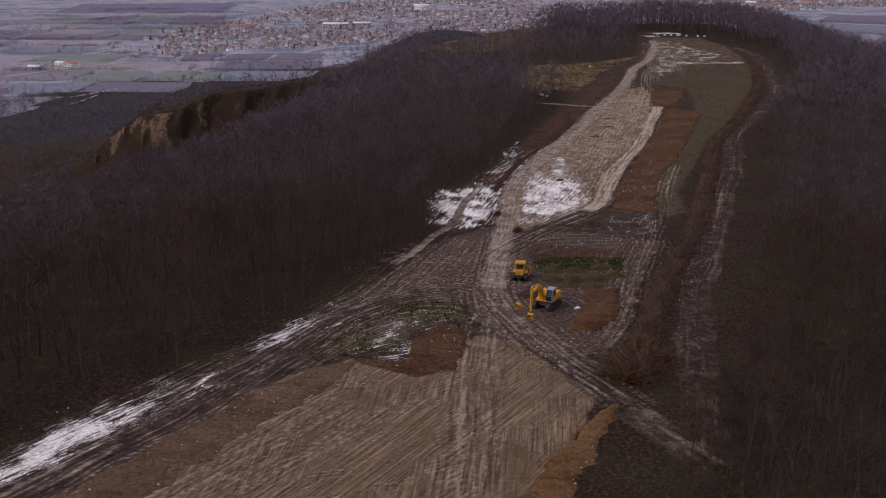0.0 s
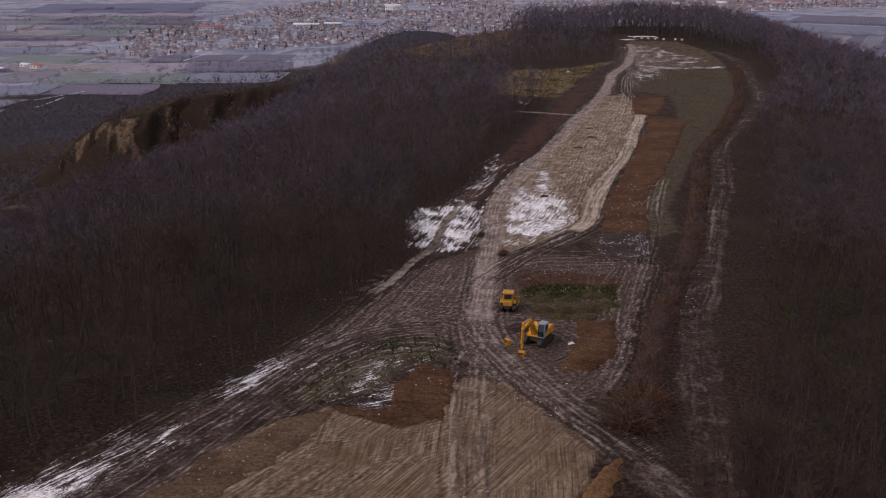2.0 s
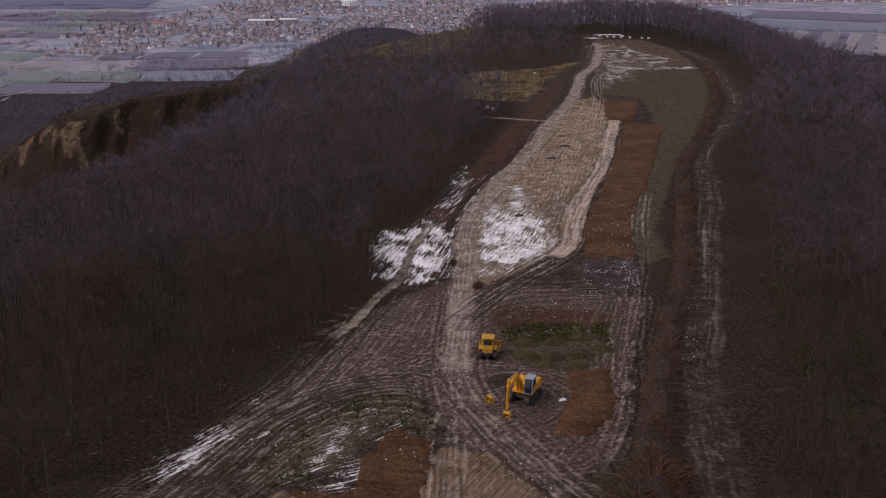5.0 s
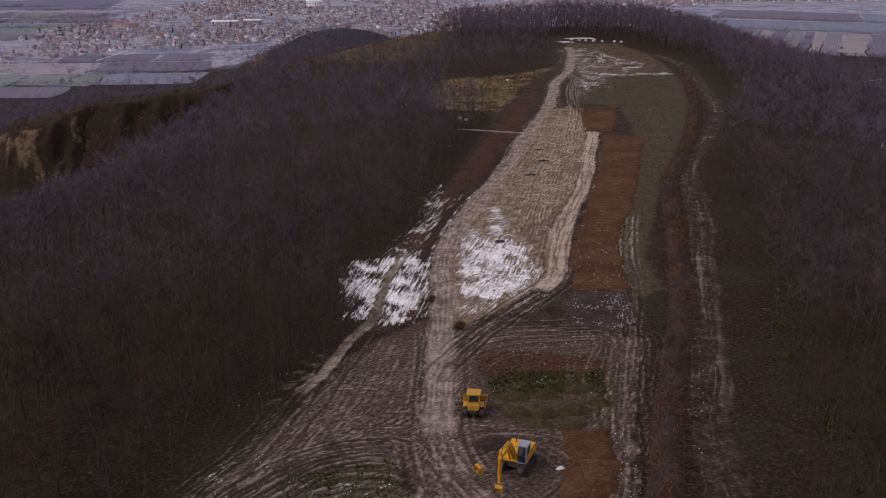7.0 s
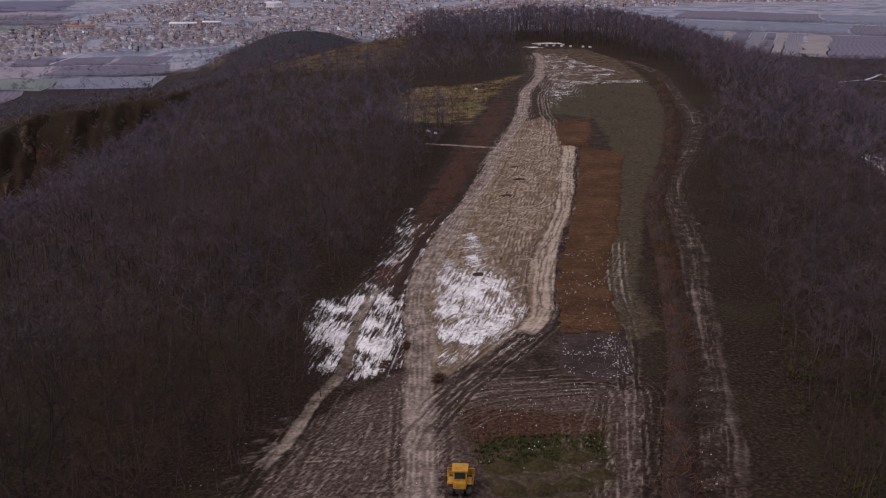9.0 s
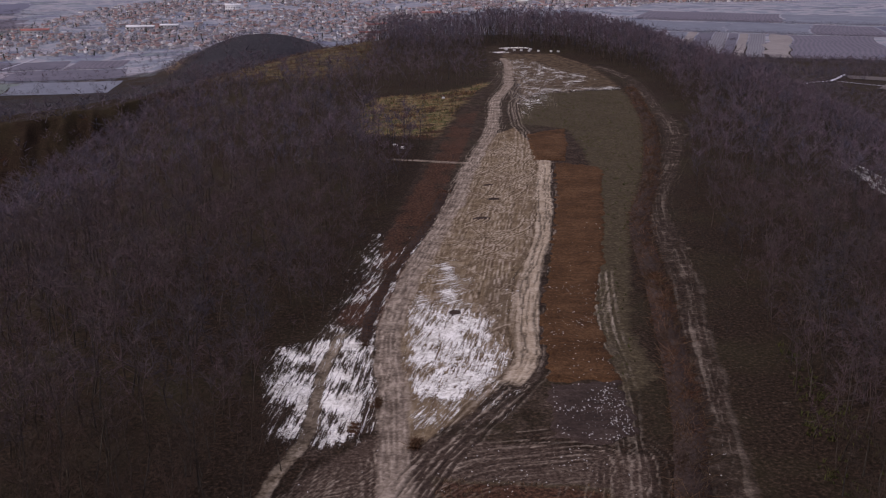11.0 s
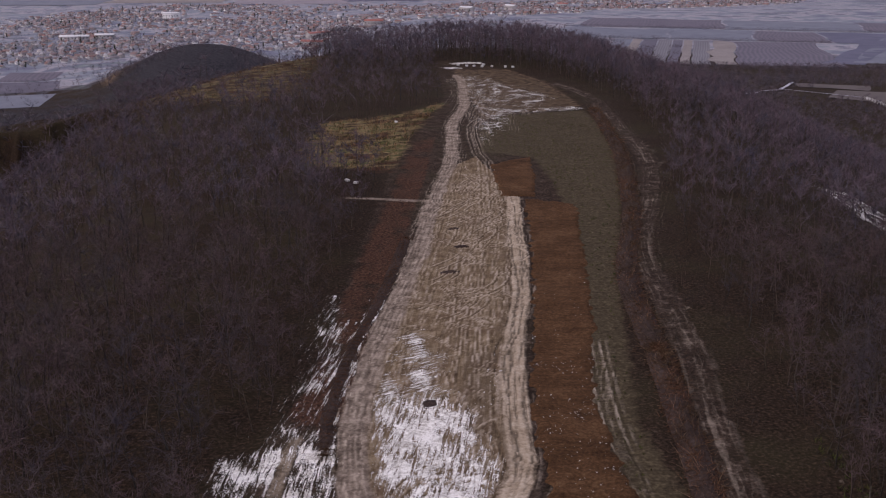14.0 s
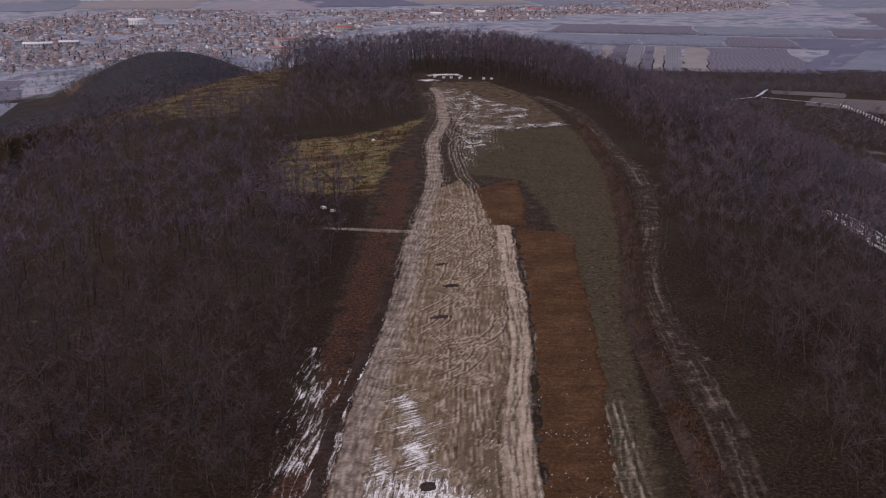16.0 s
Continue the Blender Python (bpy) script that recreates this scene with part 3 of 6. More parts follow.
# the close net keeps to the cleared strip, whose borders lie this far from the axis
EDGE_Y = [0, 70, 100, 130, 165, 200, 250, 300, 340, 400, 500, 600, 6000]
EDGE_L = np.interp(ys, EDGE_Y, [-48, -48, -40, -28, -18, -27, -28, -28, -30, -32, -26, -20, -20])
EDGE_R = np.interp(ys, EDGE_Y, [36, 36, 36, 39, 42, 42, 42, 43, 43, 46, 38, 30, 30])
u = np.linspace(0, 1, 235)[None, :]
DD = np.concatenate([EDGE_L[:, None] - out[None, ::-1], EDGE_L[:, None] + (EDGE_R - EDGE_L)[:, None] * u, EDGE_R[:, None] + out[None, :]], 1)
YY = np.repeat(ys[:, None], DD.shape[1], 1)
XX = axis(YY) + DD
ZZ = height(XX, YY)


def area(poly, x, y, soft=1.5):
    return np.clip(0.5 + inside(poly, x, y) / (2 * soft), 0, 1)


def dress(me, x, y, z, bare=None):
    """Writes what lies where on the ground into the mesh, for its material."""
    cleared = area(CLEARED, x, y)
    red = np.maximum(area(JUNCTION, x, y, 3), 0.45 * cleared * smooth(20, 15, x - axis(y)))
    green = np.maximum.reduce([area(FRONT, x, y), area(MIDFIELD, x, y), 0.50 * area(UPPER, x, y, 4)])
    blue = np.maximum.reduce([area(OLIVE, x, y, 3), area(ROUGH, x, y), 0.8 * area(VERGE, x, y), 0.42 * area(UPPER, x, y, 6)])
    straw = np.maximum(area(GARDEN, x, y, 7) * (0.7 + 0.6 * fbm(x / 9, y / 9, 50)), 0.52 * area(MEADOW, x, y, 12))
    d = x - axis(y)
    rust = (0.25 + 0.75 * fbm(x / 5, y / 5, 23)) * cleared * np.maximum(smooth(-13, -15.5, d) * smooth(-25, -19, d) * smooth(196, 208, y) * smooth(420, 330, y), smooth(28, 33, d) * smooth(130, 110, y) * 0.8)
    rust = np.maximum(rust, 0.75 * area(ROUGH, x, y) * smooth(151, 155, y + 2.5 * fbm(x / 3, y / 3, 59)))
    # far: the low ground that takes the haze-tinted colour
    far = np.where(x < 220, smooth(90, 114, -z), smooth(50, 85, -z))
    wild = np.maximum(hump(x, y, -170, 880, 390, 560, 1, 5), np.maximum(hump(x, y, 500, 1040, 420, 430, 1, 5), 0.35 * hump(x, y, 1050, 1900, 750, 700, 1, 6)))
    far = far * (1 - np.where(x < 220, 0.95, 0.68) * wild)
    crest = fbm(x / 22, y / 22, 47)
    scars = fbm(x / 8, y / 14, 48)
    green = np.maximum(green, (-0.1 + 1.15 * scars) * hump(x, y, -178, 603, 30, 13, 1, 4))
    rust = np.maximum(rust, (-0.38 + 1.35 * fbm(x / 7, y / 9, 49)) * hump(x, y, -135, 585, 70, 24, 1, 4))
    green = np.maximum(green, 0.9 * scars * hump(x, y, -205, 553, 40, 8, 1, 4))
    rock = hump(x, y, 0, 1340, 110, 130, 1, 3) * (0.35 + 0.9 * fbm(x / 25, y / 40, 44))
    rock = np.maximum(rock, np.where(x < 220, 0.62, 0.3) * smooth(690, 860, y) * smooth(30, 70, -z) * (1 - far))
    green = np.maximum(green, 0.62 * hump(x, y, -30, 1450, 130, 30, 1, 4))
    green = np.maximum(green, 0.7 * hump(x, y, -95, 1380, 20, 90, 1, 3))
    if bare:
        steep, spurs, fine = bare
        high = smooth(-78, -52, z)
        far = 0 * x
        green = np.maximum(0.55 * smooth(0.50, 0.68, fine + 0.2 * high) * smooth(0.2, 0.6, steep) * smooth(-110, -150, x), 0.62 * hump(x, y, -205, 553, 45, 7, 1, 4))
        rust = np.maximum(0.42 * smooth(0.1, 0.5, steep) * smooth(0.3, 0.7, fbm(x / 6, y / 6, 58)) * (0.3 + fbm(x / 16, y / 16, 56)), 0)
        blue = 0.5 * smooth(0.5, 0.7, fbm(x / 11, y / 11, 57)) * (1 - steep)
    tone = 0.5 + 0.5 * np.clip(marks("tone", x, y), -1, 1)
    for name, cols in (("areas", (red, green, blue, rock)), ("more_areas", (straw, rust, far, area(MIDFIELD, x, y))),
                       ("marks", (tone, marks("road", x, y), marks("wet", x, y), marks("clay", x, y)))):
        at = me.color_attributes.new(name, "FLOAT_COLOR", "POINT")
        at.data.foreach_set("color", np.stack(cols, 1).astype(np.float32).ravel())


def build_ground():
    x, y, z = XX.ravel(), YY.ravel(), ZZ.ravel().copy()
    z += area(CLEARED, x, y) * relief(x, y) + marks("lift", x, y)
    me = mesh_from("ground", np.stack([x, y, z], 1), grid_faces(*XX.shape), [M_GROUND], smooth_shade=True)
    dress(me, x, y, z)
    return tagged(new("ground", me), "winter ridge of bare mud, leaf litter and dry grass above a wide plain", "ground", kind="structure")


build_ground()


def quarry_wall():
    """The gullied face of the old quarry and its foot."""
    x, y = np.meshgrid(np.arange(-262, -58, 1.3), np.arange(528, 634, 1.1))
    rim = np.minimum.reduce([x + 262, -59.5 - x, y - 528, 633 - y])
    base = height(x, y)
    steep = np.clip((height(x, y + 4) - base) / 4, 0, 1.3) * smooth(2, 14, rim)
    bend = x + 7 * (fbm(x / 15, y / 15, 52) - 0.5)
    spurs = np.abs(fbm(bend / 13, y / 60, 53, 3) - 0.5) * 2
    fine = fbm(bend / 4, y / 14, 54, 3)
    z = base + 0.5 * smooth(0, 3, rim) - 0.6 * smooth(2.5, 0, rim) + steep * (5.0 * (0.35 - spurs) + 6.0 * (fine - 0.5)) + smooth(2, 10, rim) * 1.6 * fbm(x / 5, y / 5, 55, 3)
    shape = x.shape
    x, y, z = x.ravel(), y.ravel(), z.ravel()
    me = mesh_from("quarry_wall", np.stack([x, y, z], 1), grid_faces(*shape), [M_GROUND], smooth_shade=True)
    dress(me, x, y, z, bare=(np.clip(steep.ravel(), 0, 1), spurs.ravel(), fine.ravel()))
    return tagged(new("quarry_wall", me), "gullied brown and dark red face of an overgrown quarry", "quarry face", kind="structure")


quarry_wall()


# ---- tracks ----
def road(name, label, points, width, lift=0.05):
    """A driven way: a thin crust of trodden mud lying on the ground, its borders sunk into it."""
    c, nor, along = along_line(points, 0.42)
    a = np.linspace(-1, 1, max(5, int(width / 0.26)))
    half = 0.5 * width * (0.85 + 0.3 * fbm(along / 4, along * 0, 3))
    off = a[None] * half[:, None]
    x, y = c[:, :1] + nor[:, :1] * off, c[:, 1:] + nor[:, 1:] * off
    ends = smooth(0, 2, along) * smooth(along[-1], along[-1] - 2, along)
    sink = np.maximum(smooth(0.8, 1.0, np.abs(a))[None] + 0 * off, 1 - ends[:, None])
    z = height(x, y) + area(CLEARED, x, y) * relief(x, y) + marks("lift", x, y) + lift - (lift + 0.14) * sink
    x, y, z = x.ravel(), y.ravel(), z.ravel()
    me = mesh_from(name, np.stack([x, y, z], 1), grid_faces(len(c), len(a)), [M_GROUND], smooth_shade=True)
    dress(me, x, y, z)
    return tagged(new(name, me), label, "dirt track", kind="structure")


road("dirt_road_main", "grey rutted mud road running along the ridge", MAIN, 4.6)
road("dirt_road_second", "pale rutted clay track beside the brown soil bed", SECOND, 4.2)
road("dirt_road_bend", "dark striped wheel ruts bending off the main road", BEND, 5.6, 0.08)
road("dirt_road_right", "dark reddish mud track along the wood's edge", RIGHT, 5.0)
road("dirt_road_left", "dark wet churned track curving to the forest edge", LEFT, 6.0)
road("dirt_road_cross", "dark wheel-rutted track crossing to the scrub", CROSS, 3.4, 0.08)
road("dirt_track_tan", "tan clay track from the churned mud into the white field", TAN, 3.0)
road("dirt_track_side", "short pale track turning off to the overgrown clearing", SIDE, 1.8)
road("dirt_track_small", "faint double track between soil bed and brush bank", SMALL, 3.4)


# ---- trees ----
def bark_material(name, lo, hi):
    m, t, b = material(name, 0.9)
    f = noise_tex(t, coords(t, (4, 4, 1)), 2.0, 5)
    g = t.nodes.new("ShaderNodeNewGeometry")
    col = ramp(t, f, [(0.35, lo), (0.7, hi)])
    patch = noise_tex(t, coords(t, (1, 1, 0.2)), 0.09, 5, 0.7)
    col = mix(t, 1.0, col, ramp(t, patch, [(0.36, (0.72, 0.78, 0.84)), (0.47, (1.0, 0.96, 0.84)), (0.56, (1.25, 1.03, 0.96)), (0.66, (1.08, 1.12, 0.90))]), "MULTIPLY")
    shade = ramp(t, g.outputs["Random Per Island"], [(0.0, (0.75, 0.72, 0.72)), (1.0, (1.25, 1.2, 1.15))])
    t.links.new(mix(t, 1.0, col, shade, "MULTIPLY"), b.inputs["Base Color"])
    return m


M_BARK = bark_material("grey_bark", (0.030, 0.027, 0.025), (0.105, 0.095, 0.087))
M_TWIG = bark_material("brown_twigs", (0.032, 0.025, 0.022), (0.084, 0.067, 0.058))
# Farther copies of the twigs are paler and bluer: haze put into the colour.
M_TWIG_MID = bark_material("mid_haze_twigs", (0.049, 0.041, 0.049), (0.114, 0.097, 0.114))


M_TWIG_FAR = bark_material("far_haze_twigs", (0.070, 0.063, 0.086), (0.146, 0.131, 0.174))


class Shape:
    """Collects tapered limbs and slivers as triangles."""

    def __init__(self):
        self.v, self.f, self.n = [], [], 0

    def limb(self, a, b, ra, rb, sides):
        a, b = np.array(a, float), np.array(b, float)
        w = b - a
        u = np.cross(w, (0.3, 0.9, 0.2))
        u /= np.linalg.norm(u) + 1e-9
        q = np.cross(w, u)
        q /= np.linalg.norm(q) + 1e-9
        ang = np.arange(sides) * 2 * np.pi / sides
        ring = np.cos(ang)[:, None] * u + np.sin(ang)[:, None] * q
        n, k = self.n, sides
        if rb <= 0:
            self.v += [a + ring * ra, b[None]]
            self.f += [(n + i, n + (i + 1) % k, n + k) for i in range(k)]
            self.n += k + 1
        else:
            self.v += [a + ring * ra, b + ring * rb]
            for i in range(k):
                j = (i + 1) % k
                self.f += [(n + i, n + j, n + k + j), (n + i, n + k + j, n + k + i)]
            self.n += 2 * k

    def sliver(self, a, b, r, g):
        a, b = np.array(a, float), np.array(b, float)
        u = np.cross(b - a, g.normal(size=3))
        u *= r / (np.linalg.norm(u) + 1e-9)
        self.v += [np.array([a - u, a + u, b])]
        self.f.append((self.n, self.n + 1, self.n + 2))
        self.n += 3

    def done(self):
        return np.vstack(self.v), np.array(self.f, np.int32)


def make_tree(seed, high, detail):
    """Trunk and crown triangles of a bare broadleaf tree, its foot at the origin. detail 2 is the finest."""
    g = np.random.default_rng(seed)
    trunk, crown = Shape(), Shape()
    sides, limbs, subs, twigs, thick = ((3, 4, 0, 10, 2.7), (3, 6, 2, 6, 1.75), (4, 8, 3, 7, 1.0))[detail]
    r0 = high * 0.0105 * g.uniform(0.85, 1.2)
    p, pts = np.zeros(3), [np.zeros(3)]
    for k in range(3):
        p = p + np.array([*(g.normal(0, 0.035, 2) * high), high * 0.3])
        pts.append(p)
    rad = [r0 * 1.15, r0 * 0.8, r0 * 0.5, r0 * 0.15]
    for k in range(3):
        trunk.limb(pts[k] - (0, 0, 0.4 * (k == 0)), pts[k + 1], rad[k], rad[k + 1], sides)
    for k in range(limbs):
        h = g.uniform(0.26, 0.88)
        base = np.array([np.interp(h * high, [q[2] for q in pts], [q[i] for q in pts]) for i in range(3)])
        a = k * 2.4 + g.uniform(-0.5, 0.5)
        reach = high * g.uniform(0.17, 0.33) * (1.15 - 0.6 * h)
        tip = base + np.array([np.cos(a) * reach, np.sin(a) * reach, reach * g.uniform(0.7, 1.5)])
        crown.limb(base, tip, r0 * 0.42 * (1.1 - h * 0.6), r0 * 0.10 if detail == 2 else 0, 3)
        starts = [(base + (tip - base) * g.uniform(0.25, 1.0)) for _ in range(twigs)]
        ends = []
        for _ in range(subs):
            s = base + (tip - base) * g.uniform(0.3, 0.95)
            e = s + (g.normal(size=3) * (1, 1, 0.6) + (np.cos(a) * 0.7, np.sin(a) * 0.7, 0.9)) * high * 0.075
            crown.limb(s, e, r0 * 0.17, 0, 3)
            ends += [s + (e - s) * g.uniform(0.2, 1.0) for _ in range(twigs)]
        for s in starts + ends:
            w = g.normal(size=3) * (1, 1, 0.7) + (np.cos(a) * 0.5, np.sin(a) * 0.5, 0.8)
            e = s + w * high * (0.078 if detail else 0.095)
            crown.sliver(s, e, 0.021 * thick, g)
    for _ in range(twigs * 2):
        s = pts[3] + g.normal(size=3) * high * 0.02 - (0, 0, high * g.uniform(0, 0.12))
        crown.sliver(s, s + (g.normal(size=3) * (1, 1, 0.5) + (0, 0, 1.0)) * high * 0.09, 0.021 * thick, g)
    return trunk.done(), crown.done()


KINDS = {d: [make_tree(100 * d + k, 12.0, d) for k in range(n)] for d, n in ((0, 6), (1, 8), (2, 8))}


def scatter(x0, x1, y0, y1, gap, g):
    nx, ny = int((x1 - x0) / gap), int((y1 - y0) / gap)
    i, j = np.meshgrid(np.arange(nx), np.arange(ny))
    x = x0 + (i + 0.5 + g.uniform(-0.48, 0.48, i.shape)) * gap
    y = y0 + (j + 0.5 + g.uniform(-0.48, 0.48, i.shape)) * gap
    return x.ravel(), y.ravel()


def wood_sites():
    """Foot, height and detail of every tree on the ridge and its flanks."""
    g = np.random.default_rng(21)
    x, y = scatter(-330, 330, 58, 700, 3.2, g)
    d = x - axis(y)
    z = height(x, y)
    keep = inside(CLEARED, x, y) < -1.0
    keep &= inside(GARDEN, x, y) < -1.0
    keep &= (inside(MEADOW, x, y) < 0) | (g.random(len(x)) < 0.03)
    keep &= (z > -58) & (d > -150) & (d < 165)
    dist = np.hypot(x - 10, np.maximum(0, np.maximum(70 - y, y - 115))) + 0 * x
    thin = np.clip(1.2 - np.hypot(x - 5, y - 90) / 400, 0.33, 1.0)
    thin = np.where(((d > 25) & (y > 390)) | (y > 515), 0.85, thin)
    keep &= g.random(len(x)) < thin
    keep &= g.random(len(x)) < 0.55 + 0.75 * fbm(x / 22, y / 22, 61)
    edge = np.minimum(-inside(CLEARED, x, y), 12) / 12
    high = (8.2 + 4.6 * fbm(x / 30, y / 30, 66) + g.uniform(-1.6, 2.2, len(x))) * (0.72 + 0.28 * edge)
    high *= np.where((d > 0) & (y > 330), 1.12, 1.0)
    high *= np.where(g.random(len(x)) < 0.25, g.uniform(0.3, 0.7, len(x)), 1.0)
    return x[keep], y[keep], z[keep], high[keep], dist[keep], g


def stamp(kinds, which, x, y, z, high, turn, part_no):
    """Copies of trunk (0) or crown (1) shapes joined into one vertex and face array."""
    vs, fs, n = [], [], 0
    for k, tree in enumerate(kinds):
        v, f = tree[part_no]
        sel = np.nonzero(which == k)[0]
        if not len(sel):
            continue
        s, c, sc = np.sin(turn[sel]), np.cos(turn[sel]), high[sel] / 12.0
        px = (v[None, :, 0] * c[:, None] - v[None, :, 1] * s[:, None]) * sc[:, None] + x[sel, None]
        py = (v[None, :, 0] * s[:, None] + v[None, :, 1] * c[:, None]) * sc[:, None] + y[sel, None]
        pz = v[None, :, 2] * sc[:, None] + z[sel, None]
        vs.append(np.stack([px, py, pz], -1).reshape(-1, 3))
        fs.append((f[None] + (np.arange(len(sel)) * len(v))[:, None, None] + n).reshape(-1, 3))
        n += len(sel) * len(v)
    return np.vstack(vs), np.vstack(fs)


def build_woods():
    x, y, z, high, dist, g = wood_sites()
    order = np.argsort(np.hypot(x - 5, y - 70))
    x, y, z, high = x[order], y[order], z[order], high[order]
    turn = g.uniform(0, 6.283, len(x))
    own = np.arange(len(x)) < 260
    meshes = []
    for k, (tr, cr) in enumerate(KINDS[2]):
        meshes.append((mesh_from("trunk", *tr, [M_BARK]), mesh_from("crown", *cr, [M_TWIG])))
    for i in np.nonzero(own)[0]:
        k = int(g.integers(len(meshes)))
        top = new("tree")
        top.matrix_world = Matrix.LocRotScale((x[i], y[i], z[i]), Euler((0, 0, turn[i])), [high[i] / 12.0] * 3)
        for nm, me in zip(("trunk", "crown"), meshes[k]):
            new(nm, me).parent = top
        tagged(top, "bare winter oak with a thin grey trunk, in the wood" if high[i] > 9 else "small bare tree at the edge of the wood", "tree", "bare trees")
    rest = ~own
    r = np.hypot(x - 5, y - 80)
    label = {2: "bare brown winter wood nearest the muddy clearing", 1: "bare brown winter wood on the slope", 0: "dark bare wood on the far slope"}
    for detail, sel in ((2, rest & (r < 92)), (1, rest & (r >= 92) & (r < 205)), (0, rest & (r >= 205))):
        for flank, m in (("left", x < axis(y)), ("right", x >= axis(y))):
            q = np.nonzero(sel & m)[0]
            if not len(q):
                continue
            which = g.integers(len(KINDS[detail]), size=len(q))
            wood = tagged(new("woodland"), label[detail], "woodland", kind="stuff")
            # crowns take the haze-tinted twig colours as distance grows
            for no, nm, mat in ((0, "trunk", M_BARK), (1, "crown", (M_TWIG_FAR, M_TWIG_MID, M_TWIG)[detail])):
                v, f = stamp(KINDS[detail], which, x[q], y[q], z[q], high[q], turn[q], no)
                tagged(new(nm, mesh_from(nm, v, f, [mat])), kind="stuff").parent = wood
    return len(x)


build_woods()


# ---- soil beds, snow and scattered lumps on the ridge ----
def soil_material(name, lo, mid_c, hi):
    m, t, b = material(name, 0.95)
    v = coords(t, (1, 1, 1))
    st = noise_tex(t, coords(t, (0.18, 1.4, 1), "Object", radians(-14)), 1.0, 5, 0.6)
    f = maths(t, "ADD", maths(t, "MULTIPLY", noise_tex(t, v, 2.6, 7, 0.75), 0.6), maths(t, "ADD", maths(t, "MULTIPLY", st, 0.18), maths(t, "MULTIPLY", noise_tex(t, v, 0.16, 5, 0.7), 0.34)))
    t.links.new(ramp(t, f, [(0.44, lo), (0.56, mid_c), (0.69, hi)]), b.inputs["Base Color"])
    bump(t, b, f, 0.9, 0.25)
    return m


M_SOIL = soil_material("red_brown_soil", (0.030, 0.015, 0.008), (0.080, 0.040, 0.019), (0.150, 0.084, 0.043))
M_OCHRE = soil_material("ochre_soil", (0.058, 0.030, 0.013), (0.128, 0.066, 0.027), (0.215, 0.126, 0.062))
M_BROWN = soil_material("scraped_brown_soil", (0.046, 0.029, 0.017), (0.100, 0.064, 0.037), (0.185, 0.128, 0.082))
M_DARK = soil_material("dark_damp_soil", (0.022, 0.016, 0.014), (0.048, 0.033, 0.028), (0.095, 0.070, 0.060))
M_HEAP = soil_material("weedy_soil", (0.022, 0.017, 0.009), (0.054, 0.042, 0.020), (0.100, 0.080, 0.038))


def snow_material():
    """Thin snow that lies in streaks; the uv map runs along and across them in metres."""
    m, t, b = material("thin_snow", 0.7)
    v = coords(t, (1, 1, 1))
    f = maths(t, "ADD", maths(t, "MULTIPLY", noise_tex(t, v, 2.4, 6, 0.8), 0.7), maths(t, "MULTIPLY", noise_tex(t, v, 0.35, 3), 0.3))
    t.links.new(ramp(t, f, [(0.38, (0.30, 0.270, 0.230)), (0.46, (0.62, 0.595, 0.545)), (0.56, (0.92, 0.905, 0.865))]), b.inputs["Base Color"])
    bump(t, b, f, 0.6, 0.15)
    at = t.nodes.new("ShaderNodeAttribute")
    at.attribute_name = "cover"
    streak = noise_tex(t, coords(t, (0.22, 2.4, 1), "UV"), 1.0, 7, 0.76, 0.6)
    speck = noise_tex(t, v, 4.5, 6, 0.8)
    n = maths(t, "ADD", maths(t, "MULTIPLY", streak, 0.62), maths(t, "MULTIPLY", speck, 0.38))
    lies = maths(t, "ADD", at.outputs["Fac"], maths(t, "MULTIPLY", maths(t, "SUBTRACT", n, 0.5), 4.4))
    bare = maths(t, "SUBTRACT", 1.0, maths(t, "MULTIPLY", maths(t, "SUBTRACT", lies, 0.42), 7.0, True))
    clear, both = t.nodes.new("ShaderNodeBsdfTransparent"), t.nodes.new("ShaderNodeMixShader")
    t.links.new(bare, both.inputs[0])
    t.links.new(b.outputs[0], both.inputs[1])
    t.links.new(clear.outputs[0], both.inputs[2])
    t.links.new(both.outputs[0], t.nodes["Material Output"].inputs["Surface"])
    return m


M_SNOW = snow_material()
M_WHITE = plain("pale_lumps", (0.55, 0.54, 0.53), 0.8, 0, 0.35, 8)


def cells(poly, cell, keep, lift):
    """Quads of a square net inside poly where keep() holds, draped on the ground."""
    p = np.array(poly)
    x0, y0 = p.min(0) - 1
    x1, y1 = p.max(0) + 1
    gx, gy = np.arange(x0, x1, cell), np.arange(y0, y1, cell)
    X, Y = np.meshgrid(gx, gy)
    X = X + cell * 0.35 * (hash2(np.arange(X.size).reshape(X.shape), np.ones(X.shape), 3) - 0.5)
    Y = Y + cell * 0.35 * (hash2(np.arange(X.size).reshape(X.shape), np.ones(X.shape), 4) - 0.5)
    f = grid_faces(*X.shape)
    cx, cy = X.ravel()[f].mean(1), Y.ravel()[f].mean(1)
    f = f[keep(cx, cy)]
    used, back = np.unique(f, return_inverse=True)
    x, y = X.ravel()[used], Y.ravel()[used]
    return np.stack([x, y, lift(x, y)], 1), back.reshape(-1, 4)


def soil_bed(poly, mat, label, seed, lift=0.22, name="soil_bed"):
    def lay(x, y):
        e = inside(poly, x, y) + 2.2 * (fbm(x / 1.5, y / 1.5, seed) - 0.5)
        return height(x, y) + lift * smooth(-0.1, 0.6, e) + 0.16 * (fbm(x / 0.9, y / 0.9, seed + 2, 3) - 0.4) - 0.3 * smooth(0.0, -0.5, e)
    v, f = cells(poly, 0.4, lambda x, y: inside(poly, x, y) + 2.2 * (fbm(x / 1.5, y / 1.5, seed) - 0.5) > -0.4, lay)
    return tagged(new(name, mesh_from(name, v, f, [mat], None, True)), label, "soil bed", kind="structure")


